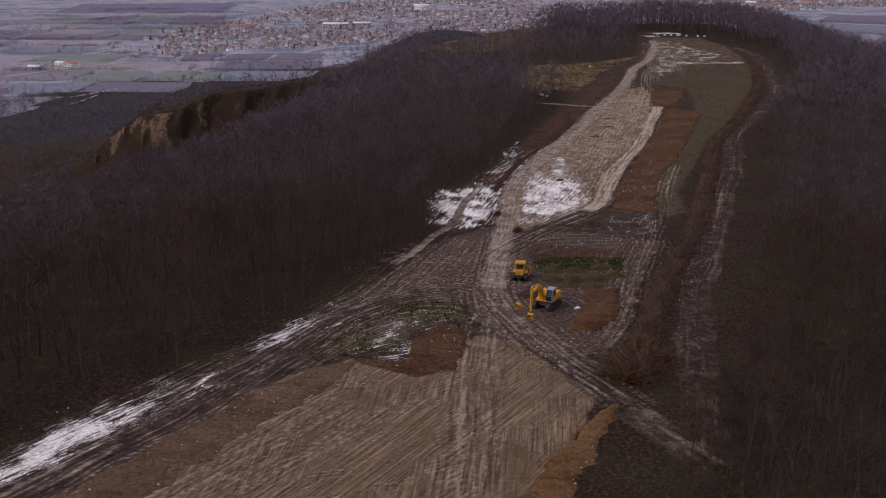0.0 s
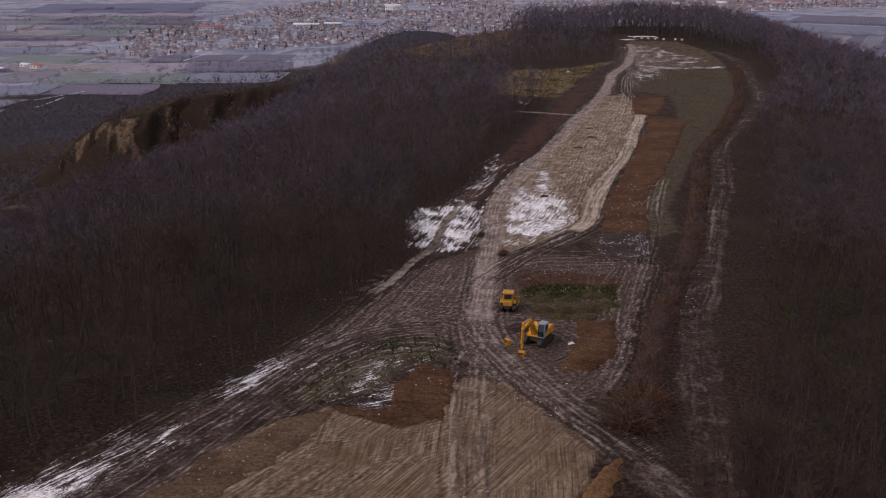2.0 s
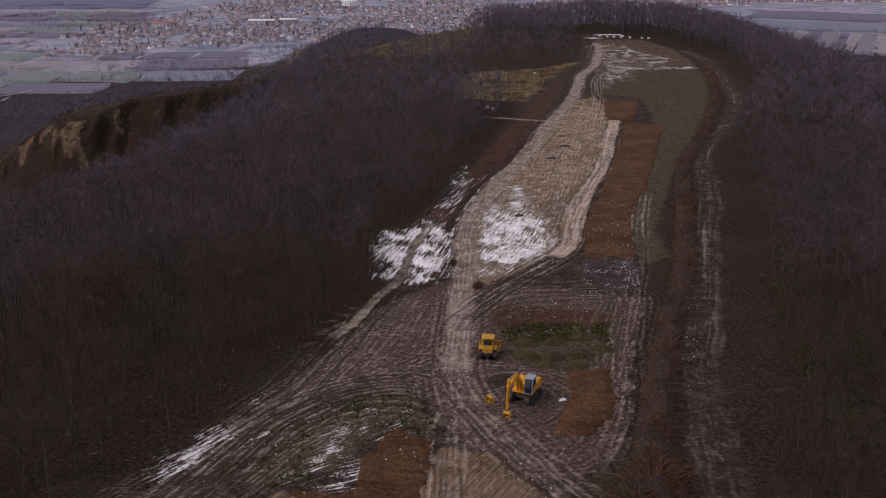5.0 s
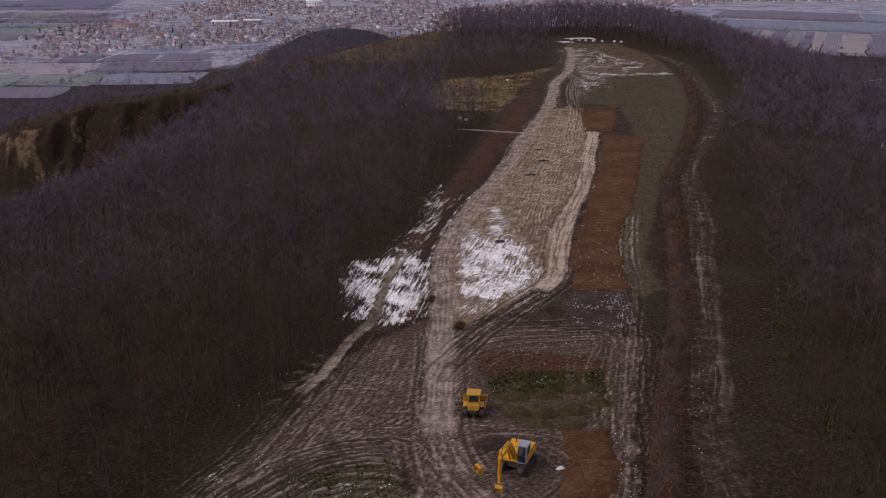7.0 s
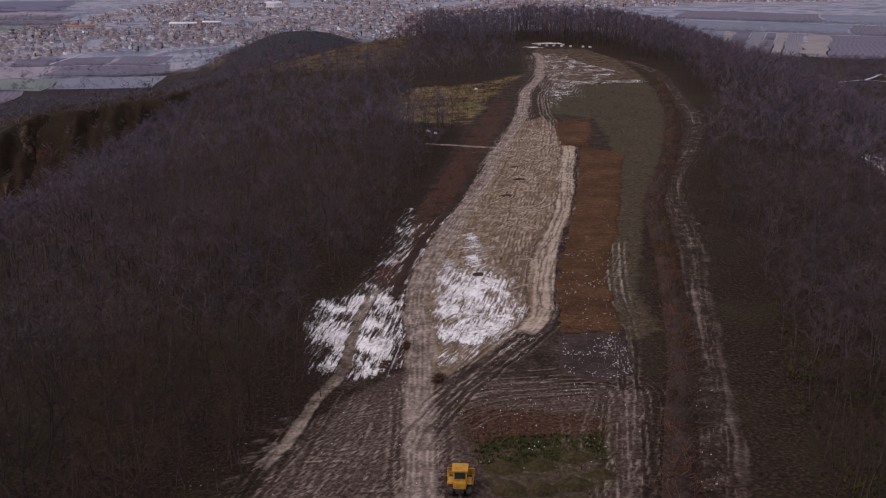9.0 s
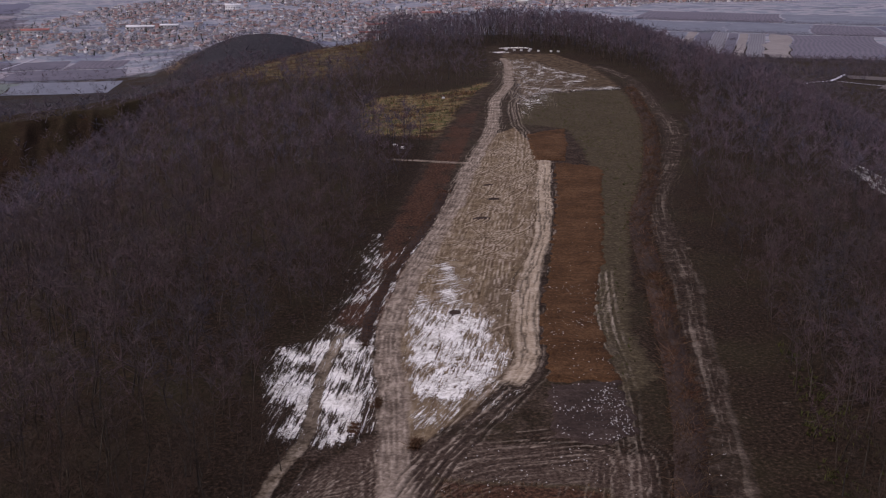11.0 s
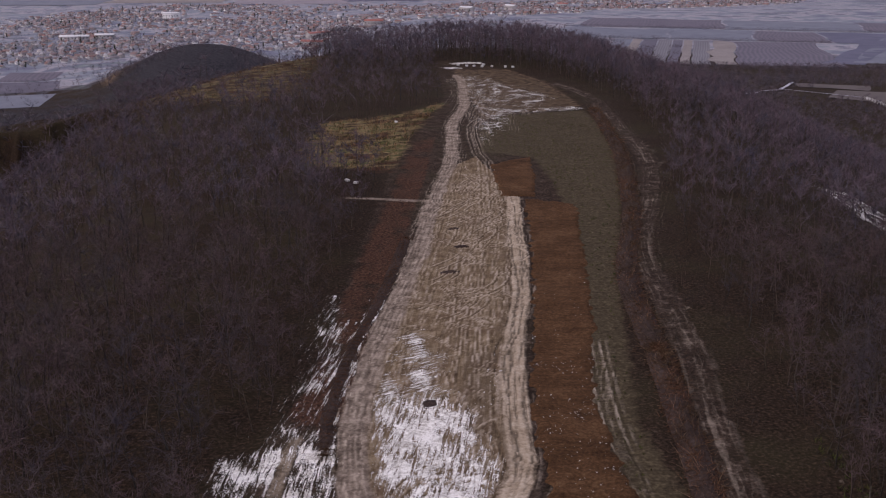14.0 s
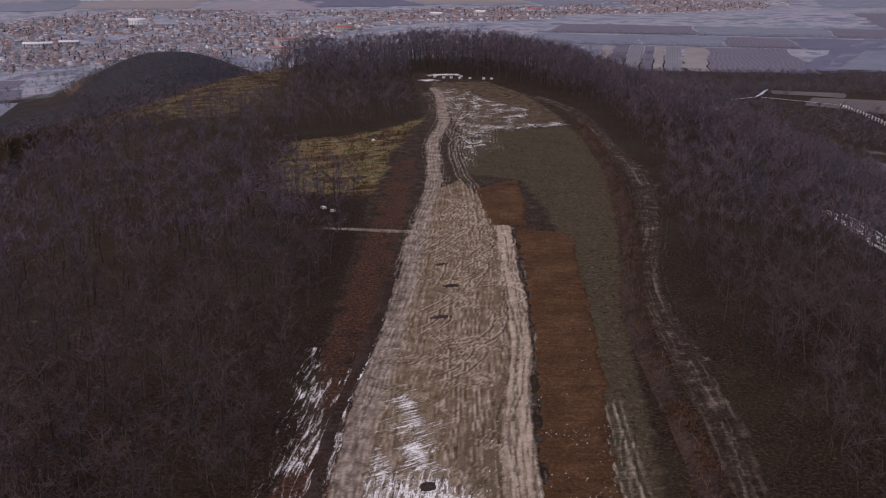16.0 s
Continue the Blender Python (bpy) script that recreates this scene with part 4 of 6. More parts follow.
BED_LONG = [(31, 182), (35, 201), (42, 222), (50, 246), (58, 272), (65, 299), (74, 292), (63, 258), (54, 231), (43, 201), (39, 180)]
BED_DARK = [(27.5, 168), (30.5, 181), (39, 180), (36.5, 167), (33, 165)]
BED_TOP = [(61, 302), (67, 332), (79, 339), (74, 318), (68, 300)]
BED_CORNER = [(-11.5, 113.5), (-3, 108), (1.2, 110), (3.4, 122), (0, 124.5), (-3.5, 119), (-4.5, 112.5)]
BED_SIDE = [(16, 123), (20, 122.5), (23.5, 128), (25, 138), (20, 138.5), (19, 131)]
soil_bed(BED_LONG, M_SOIL, "long bed of spread red-brown soil flecked with pale lumps", 11)
soil_bed(BED_DARK, M_DARK, "dark damp soil bed strewn with pale lumps", 12)
soil_bed(BED_TOP, M_SOIL, "smaller bed of dark red-brown soil by the track", 13)
soil_bed(BED_CORNER, M_SOIL, "corner bed of red-brown soil at the track junction", 14)
soil_bed(BED_SIDE, M_SOIL, "low brown soil bed beside the excavator", 15, 0.4)
soil_bed([(3, 74), (10, 88), (16.5, 99), (18.6, 101), (15.5, 92), (11, 80), (9, 72)], M_OCHRE, "ochre soil strip at the edge of the scraped field", 16, 0.3)
soil_bed([(-35, 80), (-31, 87), (-22, 102.5), (-15, 110.5), (-10, 112.5), (-13, 105), (-19, 96), (-27, 80)], M_BROWN, "brown soil edge beside the dark track", 17, 0.1)


def snow(poly, amount, turn, label, seed, cell=0.38, up=0.10):
    """Thin snow broken into streaks along a direction."""
    c, s = math.cos(turn), math.sin(turn)

    def cover(x, y):
        edge = inside(poly, x, y) + 5.0 * (fbm(x / 2.6, y / 2.6, seed + 9, 4) - 0.5)
        patchy = amount + 0.9 * (fbm(x / 2.2, y / 3.4, seed + 5, 4) - 0.5)
        worn_off = np.clip(1.5 * marks("road", x, y) + 1.0 * marks("clay", x, y) + 0.9 * np.maximum(0, -marks("tone", x, y)) + 0.25 * marks("wet", x, y), 0, 1)
        return patchy * smooth(-3.2, 3.0, edge) * (1 - worn_off)
    v, f = cells(poly, cell, lambda x, y: cover(x, y) > 0.05, lambda x, y: surface(x, y) + up)
    uv = np.stack([v[:, 0] * c + v[:, 1] * s, -v[:, 0] * s + v[:, 1] * c], 1)
    me = mesh_from("snow_patch", v, f, [M_SNOW], uv, True)
    me.attributes.new("cover", "FLOAT", "POINT").data.foreach_set("value", cover(v[:, 0], v[:, 1]).astype(np.float32))
    return tagged(new("snow_patch", me), label, "snow", kind="stuff")


snow([(-46, 82), (-39, 96), (-31, 106.5), (-26, 108.5), (-25.5, 105.5), (-31, 98), (-35, 91.5), (-41, 80)], 0.56, 0.95, "strip of thin snow between forest and dark track", 41)
snow([(-24, 116), (-22, 123), (-17, 127), (-15.5, 123.5), (-19, 117)], 0.5, 0.9, "small patch of thin snow at the forest edge", 42)
snow([(-2, 173), (-2, 194), (7, 202), (11.5, 198), (11, 181), (9, 172), (3, 169)], 0.55, 1.3, "broken snow field between trees and mud road", 43)
snow([(5, 199), (10, 215), (18, 246), (15.5, 214), (11.5, 198)], 0.40, 1.2, "sparse snow remains under the forest edge", 44)
snow([(13, 172), (14, 182), (25, 187), (27, 182), (20, 172)], 0.38, 1.0, "thin traces of snow on churned clay", 55)
snow([(13.5, 180), (15, 190), (18.5, 209), (25, 209), (28, 203), (27, 187), (20, 179)], 0.62, 1.2, "streaky snow on the scraped clay beside the road", 45)
snow([(11.5, 203), (17, 225), (24, 243), (26.5, 241), (20, 223), (14.5, 203)], 0.62, 1.2, "bright snow strip along the edge of the mud road", 57)
snow([(17, 206), (24, 228), (29, 229), (26, 208)], 0.36, 0.3, "thin snow streaks along the road", 46)
snow([(-13, 116), (-8, 126), (0, 132), (4, 130), (3.5, 124), (-2, 124), (-6, 115)], 0.2, 0.6, "flecks of snow on the weedy corner", 47)
snow([(-8, 113), (-4, 113.5), (-1, 118), (-2, 120), (-5, 117)], 0.36, 0.3, "thin snow streak on brown soil", 48)
snow([(73, 362), (82, 404), (92, 404), (90, 386)], 0.26, 0.5, "thin snow streaks on the trampled upper field", 49, 0.3)
snow([(84, 404), (118, 405), (119, 411), (95, 412), (86, 420)], 0.38, -0.05, "snow line along the edge of the upper field", 50, 0.4)
snow([(86, 420), (95, 492), (108, 492), (118, 430), (105, 414)], 0.24, 0.5, "snow streaks scattered over the upper field", 51, 0.5)
snow([(-25, 104), (-10, 126), (-6, 140), (-12, 138), (-22, 120)], 0.12, 0.9, "traces of snow on churned mud", 52)


def lumps(poly, count, size, label, seed, mat=M_WHITE):
    """Small angular lumps lying on the ground inside poly."""
    g = np.random.default_rng(seed)
    p = np.array(poly)
    x, y = g.uniform(p[:, 0].min(), p[:, 0].max(), count * 4), g.uniform(p[:, 1].min(), p[:, 1].max(), count * 4)
    ok = (inside(poly, x, y) > 0.4) & (fbm(x / 4, y / 4, seed) + g.uniform(-0.15, 0.15, len(x)) > 0.47)
    x, y = x[ok][:count], y[ok][:count]
    base = np.array([(1, 0, 0), (0, 1, 0), (-1, 0, 0), (0, -1, 0), (0, 0, 0.8), (0, 0, -0.5)], float)
    tri = np.array([(0, 1, 4), (1, 2, 4), (2, 3, 4), (3, 0, 4), (1, 0, 5), (2, 1, 5), (3, 2, 5), (0, 3, 5)])
    s = 0.75 * size * g.uniform(0.35, 1.3, (len(x), 1, 1)) ** 1.3 * g.uniform(0.4, 1.5, (len(x), 6, 3))
    v = base[None] * s
    t = g.uniform(0, 6.28, len(x))[:, None]
    vx, vy = v[:, :, 0] * np.cos(t) - v[:, :, 1] * np.sin(t), v[:, :, 0] * np.sin(t) + v[:, :, 1] * np.cos(t)
    z = surface(x, y) + 0.22
    v = np.stack([vx + x[:, None], vy + y[:, None], v[:, :, 2] + z[:, None]], -1).reshape(-1, 3)
    f = (tri[None] + (np.arange(len(x)) * 6)[:, None, None]).reshape(-1, 3)
    return tagged(new("pale_lumps", mesh_from("pale_lumps", v, f, [mat])), label, "rubble", kind="stuff")


lumps(BED_DARK, 480, 0.12, "pale lumps strewn over dark soil", 71)
lumps([(31, 182), (35, 201), (40, 216), (49, 216), (43, 201), (39, 180)], 300, 0.10, "pale lumps strewn over red-brown soil", 72)
lumps([(37, 212), (52, 248), (60, 250), (50, 216)], 60, 0.10, "a few pale lumps on red-brown soil", 73)
lumps([(26, 196), (31, 214), (37, 226), (39, 224), (33, 206)], 130, 0.11, "pale lumps on dark clay beside the track", 74)
lumps(BED_CORNER, 45, 0.12, "pale lumps on corner soil bed", 75)
lumps([(22, 124), (24.5, 138), (28, 140), (25, 124)], 60, 0.10, "pale lumps along the soil bed's edge", 76)
lumps([(9, 80), (16, 95), (19, 101), (17, 95), (11, 80)], 60, 0.12, "pale stones along the ochre edge", 77)
lumps([(8, 122), (18, 106), (16, 104), (7, 118)], 40, 0.10, "pale stones beside the crossing track", 78)
lumps([(12, 160), (30, 166), (30, 156), (12, 158)], 70, 0.10, "litter of pale stones on mud", 79)
lumps([(28, 130), (42, 168), (46, 166), (32, 128)], 120, 0.10, "pale stones among the uprooted brush", 80)
lumps([(-46, 88), (-20, 131), (0, 166), (-4, 166), (-24, 133), (-49, 90)], 160, 0.13, "pale stones and snow lumps along the forest edge", 81)


lumps(VERGE, 150, 0.09, "flecks of snow and pale stones on the weedy corner", 82)
lumps(JUNCTION, 160, 0.10, "pale stones trodden into the churned mud", 83)
lumps([(-34, 82), (-22, 103), (-8, 113), (-4, 108), (-18, 96), (-28, 78)], 120, 0.10, "pale stones on the scraped ochre edge", 84)
lumps(ROUGH, 30, 0.09, "pale stones on the weedy ground", 85)
snow([(146, 294), (150, 322), (166, 334), (178, 318), (164, 298)], 0.44, 1.2, "snow remains on the floor of the wood", 56)


# ---- uprooted brush ----
M_ROOT = bark_material("dry_roots", (0.060, 0.038, 0.025), (0.20, 0.15, 0.11))
M_RUSTY = bark_material("rusty_brush", (0.045, 0.026, 0.018), (0.125, 0.078, 0.052))


def brush(points, width, high, density, seed, label, name="brush_bank", mats=(M_ROOT, M_RUSTY)):
    """A bank of earth with broken branches and roots sticking out."""
    g = np.random.default_rng(seed)
    top = tagged(new(name), label, "brush", kind="stuff" if len(points) > 2 else "")
    c = spline(points, 1.2)
    tan = np.gradient(c, axis=0)
    tan /= np.linalg.norm(tan, axis=1)[:, None] + 1e-9
    nor = np.stack([tan[:, 1], -tan[:, 0]], 1)
    a = np.linspace(-1, 1, 9)
    along = np.arange(len(c))[:, None] * 1.2
    lump = 0.45 + 1.0 * fbm(along / 4 + a[None] * 0, a[None] * 1.5 + along * 0, seed)
    ends = smooth(0, 2.0, along) * smooth(along.max(), along.max() - 2.0, along)
    px, py = c[:, :1] + nor[:, :1] * a * width / 2, c[:, 1:] + nor[:, 1:] * a * width / 2
    mound = high * 0.55 * (1 - a[None] ** 2) * lump * ends
    v = np.stack([px, py, height(px, py) + mound - 0.12], -1).reshape(-1, 3)
    soil = new("earth", mesh_from("earth", v, grid_faces(len(c), 9), [M_DARK], None, True))
    soil.parent = top
    for nm, mat, share in (("branch", mats[0], 0.4), ("twig", mats[1], 2.4)):
        s = Shape()
        count = int(len(c) * density * share)
        ks, bs = g.integers(len(c), size=count), g.normal(0, 0.42, count)
        feet = c[ks] + nor[ks] * bs[:, None] * width / 2
        tops = height(feet[:, 0], feet[:, 1]) + high * 0.4 * np.maximum(0, 1 - bs * bs) * g.uniform(0.2, 1.0, count)
        for p in np.column_stack([feet, tops]):
            w = g.normal(size=3) * (1, 1, 0.5) + (0, 0, 0.25)
            w *= g.uniform(0.4, 1.3) * high * 0.75 / np.linalg.norm(w)
            if nm == "branch":
                q = p + w + g.normal(size=3) * 0.15
                s.limb(p, q, 0.05, 0.025, 3)
                s.limb(q, q + w * 0.6 + g.normal(size=3) * 0.3, 0.025, 0, 3)
            else:
                s.sliver(p, p + w, 0.045, g)
        vv, ff = s.done()
        ob = new(nm, mesh_from(nm, vv, ff, [mat]))
        ob.parent = top
        if len(points) > 2:
            tagged(ob, kind="stuff")
            tagged(soil, kind="stuff")
    return top


brush([(24, 116), (31, 137), (38, 156), (44, 172), (52, 198), (57, 215)], 3.8, 1.8, 44, 301, "long bank of uprooted stumps, roots and branches")
brush([(57, 215), (66, 246), (80, 277), (88, 297), (105, 344), (122, 405)], 4.0, 1.8, 32, 302, "far bank of uprooted stumps and dark brush")
brush([(20.5, 107), (24.5, 114)], 6.5, 2.6, 160, 303, "big pile of rusty brush and roots beside the track", "brush_pile")
brush([(10.2, 196), (12.6, 208), (17, 223), (25.5, 246), (35, 275)], 2.4, 0.7, 16, 304, "low row of rusty leaf litter and brush along the road", mats=(M_RUSTY, M_RUSTY))
for (x, y), k in (((6.5, 172.5), 1), ((9.5, 178), 2), ((12.5, 168), 3)):
    brush([(x, y), (x + 0.5, y + 1.6)], 1.6, 0.8, 40, 310 + k, "small dark heap of brush on the snow", "brush_pile")


def heap(x, y, rx, ry, high, mat, label, seed, name="soil_heap"):
    """A lumpy heap of soil lying on the ground."""
    n, rings = 20, 9
    a = np.linspace(0, 2 * np.pi, n, endpoint=False)
    verts = []
    for k in range(rings):
        q = k / (rings - 1)
        px = x + rx * q * np.cos(a) * (0.85 + 0.3 * vnoise(a * 2, a * 0 + q, seed))
        py = y + ry * q * np.sin(a) * (0.85 + 0.3 * vnoise(a * 2, a * 0 + q, seed))
        pz = height(px, py) + high * (1 - q * q) ** 1.3 * (0.8 + 0.5 * fbm(px / 0.9, py / 0.9, seed)) - 0.18 * q
        verts.append(np.stack([px, py, pz], 1))
    faces = []
    for k in range(rings - 1):
        i = np.arange(n)
        j = (i + 1) % n
        faces.append(np.stack([k * n + i, (k + 1) * n + i, (k + 1) * n + j, k * n + j], 1))
    return tagged(new(name, mesh_from(name, np.vstack(verts), np.vstack(faces), [mat], None, True)), label, "soil heap", "soil heaps")


for k, (x, y, rx, ry, h) in enumerate([(16, 143, 2.2, 1.5, 0.7), (19, 142.5, 2.0, 1.4, 0.8), (22.5, 143, 2.3, 1.5, 0.7), (25.5, 144.5, 1.8, 1.4, 0.6), (16.5, 147, 2.4, 1.5, 0.7),
                                       (20, 147, 2.2, 1.5, 0.6), (24, 148, 2.2, 1.4, 0.7), (18, 140, 1.9, 1.2, 0.6), (21.5, 139.8, 1.9, 1.2, 0.6)]):
    heap(x, y, rx, ry, h, M_HEAP, "low weedy heap of dumped soil beside the bulldozer", 330 + k)
heap(12.2, 136.2, 2.6, 1.5, 0.7, M_DARK, "dark fresh soil heap between the two machines", 350)
for k, (x, y, rx, ry) in enumerate([(38, 254, 2.4, 1.0), (43.5, 268, 2.2, 0.9), (45, 279, 1.8, 0.7), (24, 206, 1.6, 1.8)]):
    heap(x, y, rx, ry, 0.3, M_DARK, "burnt black patch of ash on the clay", 360 + k, "ash_heap")
for k, (x, y) in enumerate([(12, 135.5), (18.2, 130.5)]):
    heap(x, y, 0.7, 0.45, 0.35, M_WHITE, "pale lump of snowy rubble near the machines", 370 + k, "rubble_heap")


# ---- grass tufts ----
def tufts(poly, count, mat, label, seed, tall=0.45):
    g = np.random.default_rng(seed)
    p = np.array(poly)
    x, y = g.uniform(p[:, 0].min(), p[:, 0].max(), count * 3), g.uniform(p[:, 1].min(), p[:, 1].max(), count * 3)
    ok = (inside(poly, x, y) > 0) & (fbm(x / 5, y / 5, seed) + g.uniform(-0.2, 0.2, len(x)) > 0.48)
    x, y = x[ok][:count], y[ok][:count]
    n, blades = len(x), 5
    a = g.uniform(0, 6.283, (n, blades))
    h = tall * g.uniform(0.4, 1.3, (n, blades))
    z = surface(x, y)[:, None] - 0.03 + 0 * a
    bx, by = x[:, None] + 0.12 * np.cos(a * 3), y[:, None] + 0.12 * np.sin(a * 3)
    px, py = 0.07 * np.sin(a), -0.07 * np.cos(a)
    v = np.stack([np.stack([bx - px, by - py, z], -1), np.stack([bx + px, by + py, z], -1),
                  np.stack([bx + np.cos(a) * h * 0.8, by + np.sin(a) * h * 0.8, z + h], -1)], 2).reshape(-1, 3)
    f = np.arange(len(v)).reshape(-1, 3)
    return tagged(new("grass", mesh_from("grass", v, f, [mat])), label, "grass", kind="stuff")


M_STRAW = bark_material("dry_straw", (0.14, 0.105, 0.066), (0.30, 0.228, 0.145))
M_GREEN = bark_material("winter_grass", (0.034, 0.044, 0.016), (0.078, 0.094, 0.034))
tufts([(14, 148), (27, 147), (28, 153), (14, 153.5)], 900, M_GREEN, "green tufts on the weedy ground", 401, 0.3)
tufts(ROUGH, 350, M_ROOT, "dry tufts on the weedy ground", 402, 0.3)
tufts(VERGE, 500, M_GREEN, "green tufts on the snowy corner", 403)
tufts(GARDEN, 1300, M_STRAW, "dry yellow grass of the overgrown clearing", 404, 0.8)
tufts(GARDEN, 700, M_GREEN, "green grass of the overgrown clearing", 405, 0.6)
tufts(OLIVE, 2500, M_GREEN, "thin green grass on the olive field", 406, 0.3)
tufts(MEADOW, 2000, M_ROOT, "dry grass of the shoulder meadow", 407, 1.0)
tufts([(44, 120), (52, 158), (64, 190), (60, 140), (50, 110)], 1200, M_GREEN, "green grass on the floor of the wood", 408, 0.5)


# ---- scrub ----
def scrub(poly, count, lo, hi, label, seed):
    g = np.random.default_rng(seed)
    p = np.array(poly)
    x, y = g.uniform(p[:, 0].min(), p[:, 0].max(), count * 5), g.uniform(p[:, 1].min(), p[:, 1].max(), count * 5)
    ok = inside(poly, x, y) > 0
    x, y = x[ok][:count], y[ok][:count]
    which, turn, high = g.integers(len(KINDS[1]), size=len(x)), g.uniform(0, 6.28, len(x)), g.uniform(lo, hi, len(x))
    top = tagged(new("scrub"), label, "scrub", kind="stuff")
    for no, nm, mat in ((0, "trunk", M_BARK), (1, "crown", M_TWIG)):
        v, f = stamp(KINDS[1], which, x, y, height(x, y) - 0.2, high, turn, no)
        tagged(new(nm, mesh_from(nm, v, f, [mat])), kind="stuff").parent = top


scrub([(20, 78), (24, 95), (34, 108), (40, 128), (44, 124), (34, 92), (28, 76)], 130, 2.0, 5.0, "bare scrub and saplings at the wood's corner", 501)
scrub([(44, 340), (30, 350), (38, 398), (60, 405), (72, 415), (56, 380)], 60, 1.5, 3.5, "sparse saplings in the overgrown clearing", 502)
scrub([(50, 190), (62, 225), (78, 255), (83, 258), (68, 213), (53, 176)], 60, 1.5, 3.5, "bare scrub between the track and the wood", 503)

scrub([(13, 212), (20, 240), (30, 276), (40, 308), (44, 306), (35, 276), (25, 244), (17, 216)], 90, 1.0, 2.6, "low brown scrub along the road verge", 504)
scrub([(36, 318), (30, 330), (40, 345), (56, 378), (60, 376), (47, 335)], 60, 1.0, 2.2, "rusty scrub rows beside the overgrown clearing", 505)


def undergrowth():
    """Low bare bushes and saplings filling the floor of the wood."""
    g = np.random.default_rng(611)
    x, y = scatter(-110, 170, 60, 420, 4.2, g)
    d = x - axis(y)
    ok = (inside(CLEARED, x, y) < -0.6) & (inside(GARDEN, x, y) < 0) & (d > -66) & (d < 75) & (fbm(x / 9, y / 9, 15) > 0.44)
    x, y = x[ok], y[ok]
    ex, ey = scatter(-70, 150, 60, 330, 2.1, g)
    rim = inside(CLEARED, ex, ey)
    ok = (rim < -0.3) & (rim > -9) & (inside(GARDEN, ex, ey) < 0) & (fbm(ex / 5, ey / 5, 25) > 0.36)
    x, y = np.concatenate([x, ex[ok]]), np.concatenate([y, ey[ok]])
    which, turn, high = g.integers(len(KINDS[0]), size=len(x)), g.uniform(0, 6.28, len(x)), g.uniform(1.5, 4.6, len(x))
    v, f = stamp(KINDS[0], which, x, y, height(x, y) - 0.3, high, turn, 1)
    return tagged(new("undergrowth", mesh_from("undergrowth", v, f, [M_TWIG])), "brown undergrowth on the floor of the bare wood", "undergrowth", kind="stuff")


undergrowth()


# ---- the two parked machines ----
def paint_material(name, colour):
    m, t, b = material(name, 0.45)
    v = coords(t, (1, 1, 1))
    dirt = maths(t, "MULTIPLY", maths(t, "SUBTRACT", noise_tex(t, v, 2.2, 6, 0.7), 0.5), 6.0, True)
    t.links.new(mix(t, maths(t, "MULTIPLY", dirt, 0.65), colour, (0.16, 0.10, 0.055)), b.inputs["Base Color"])
    t.links.new(maths(t, "ADD", maths(t, "MULTIPLY", dirt, 0.4), 0.4), b.inputs["Roughness"])
    return m


M_YELLOW = paint_material("digger_yellow", (0.66, 0.30, 0.025))
M_DOZER = paint_material("dull_dozer_yellow", (0.50, 0.26, 0.035))
M_STEEL = plain("muddy_steel", (0.055, 0.045, 0.038), 0.75, 0.4, 0.4, 4)
M_GREY = plain("cab_grey_paint", (0.24, 0.27, 0.29), 0.5, 0, 0.15, 3)
M_CHROME = plain("ram_steel", (0.5, 0.5, 0.5), 0.3, 0.9, 0.1, 3)
M_GLASS, _t, _b = material("tinted_glass", 0.08)
_b.inputs["Base Color"].default_value = (0.02, 0.03, 0.035, 1)
_b.inputs["Specular IOR Level"].default_value = 0.7


def add_box(bm, size, at, rot=(0, 0, 0), bevel=0.05):
    got = bmesh.ops.create_cube(bm, size=1.0)["verts"]
    bmesh.ops.scale(bm, vec=size, verts=got)
    if bevel:
        edges = {e for v in got for e in v.link_edges}
        got = list({v for f in bmesh.ops.bevel(bm, geom=list(edges), offset=min(bevel, min(size) * 0.4), segments=2, affect="EDGES", profile=0.5)["faces"] for v in f.verts}
                   | {v for v in got if v.is_valid})
        got = list({w for v in got for e in v.link_edges for w in e.verts} | set(got))
    bmesh.ops.transform(bm, matrix=pose(*at, *rot), verts=got)
    return bm


def add_rod(bm, a, b, r, sides=10):
    a, b = Vector(a), Vector(b)
    got = bmesh.ops.create_cone(bm, cap_ends=True, segments=sides, radius1=r, radius2=r, depth=(b - a).length)["verts"]
    bmesh.ops.transform(bm, matrix=Matrix.Translation((a + b) / 2) @ (b - a).to_track_quat("Z", "Y").to_matrix().to_4x4(), verts=got)
    return bm


def add_plate(bm, outline, y0, y1):
    """An outline in x and z, given thickness from y0 to y1."""
    lo = [bm.verts.new((x, y0, z)) for x, z in outline]
    hi = [bm.verts.new((x, y1, z)) for x, z in outline]
    bm.faces.new(lo)
    bm.faces.new(hi[::-1])
    n = len(outline)
    for k in range(n):
        j = (k + 1) % n
        bm.faces.new((lo[j], lo[k], hi[k], hi[j]))
    bmesh.ops.recalc_face_normals(bm, faces=bm.faces)
    return bm


def box_part(name, mat, parent, size, at, rot=(0, 0, 0), bevel=0.05, label=""):
    return part(name, add_box(bmesh.new(), size, at, rot, bevel), mat, parent, label)


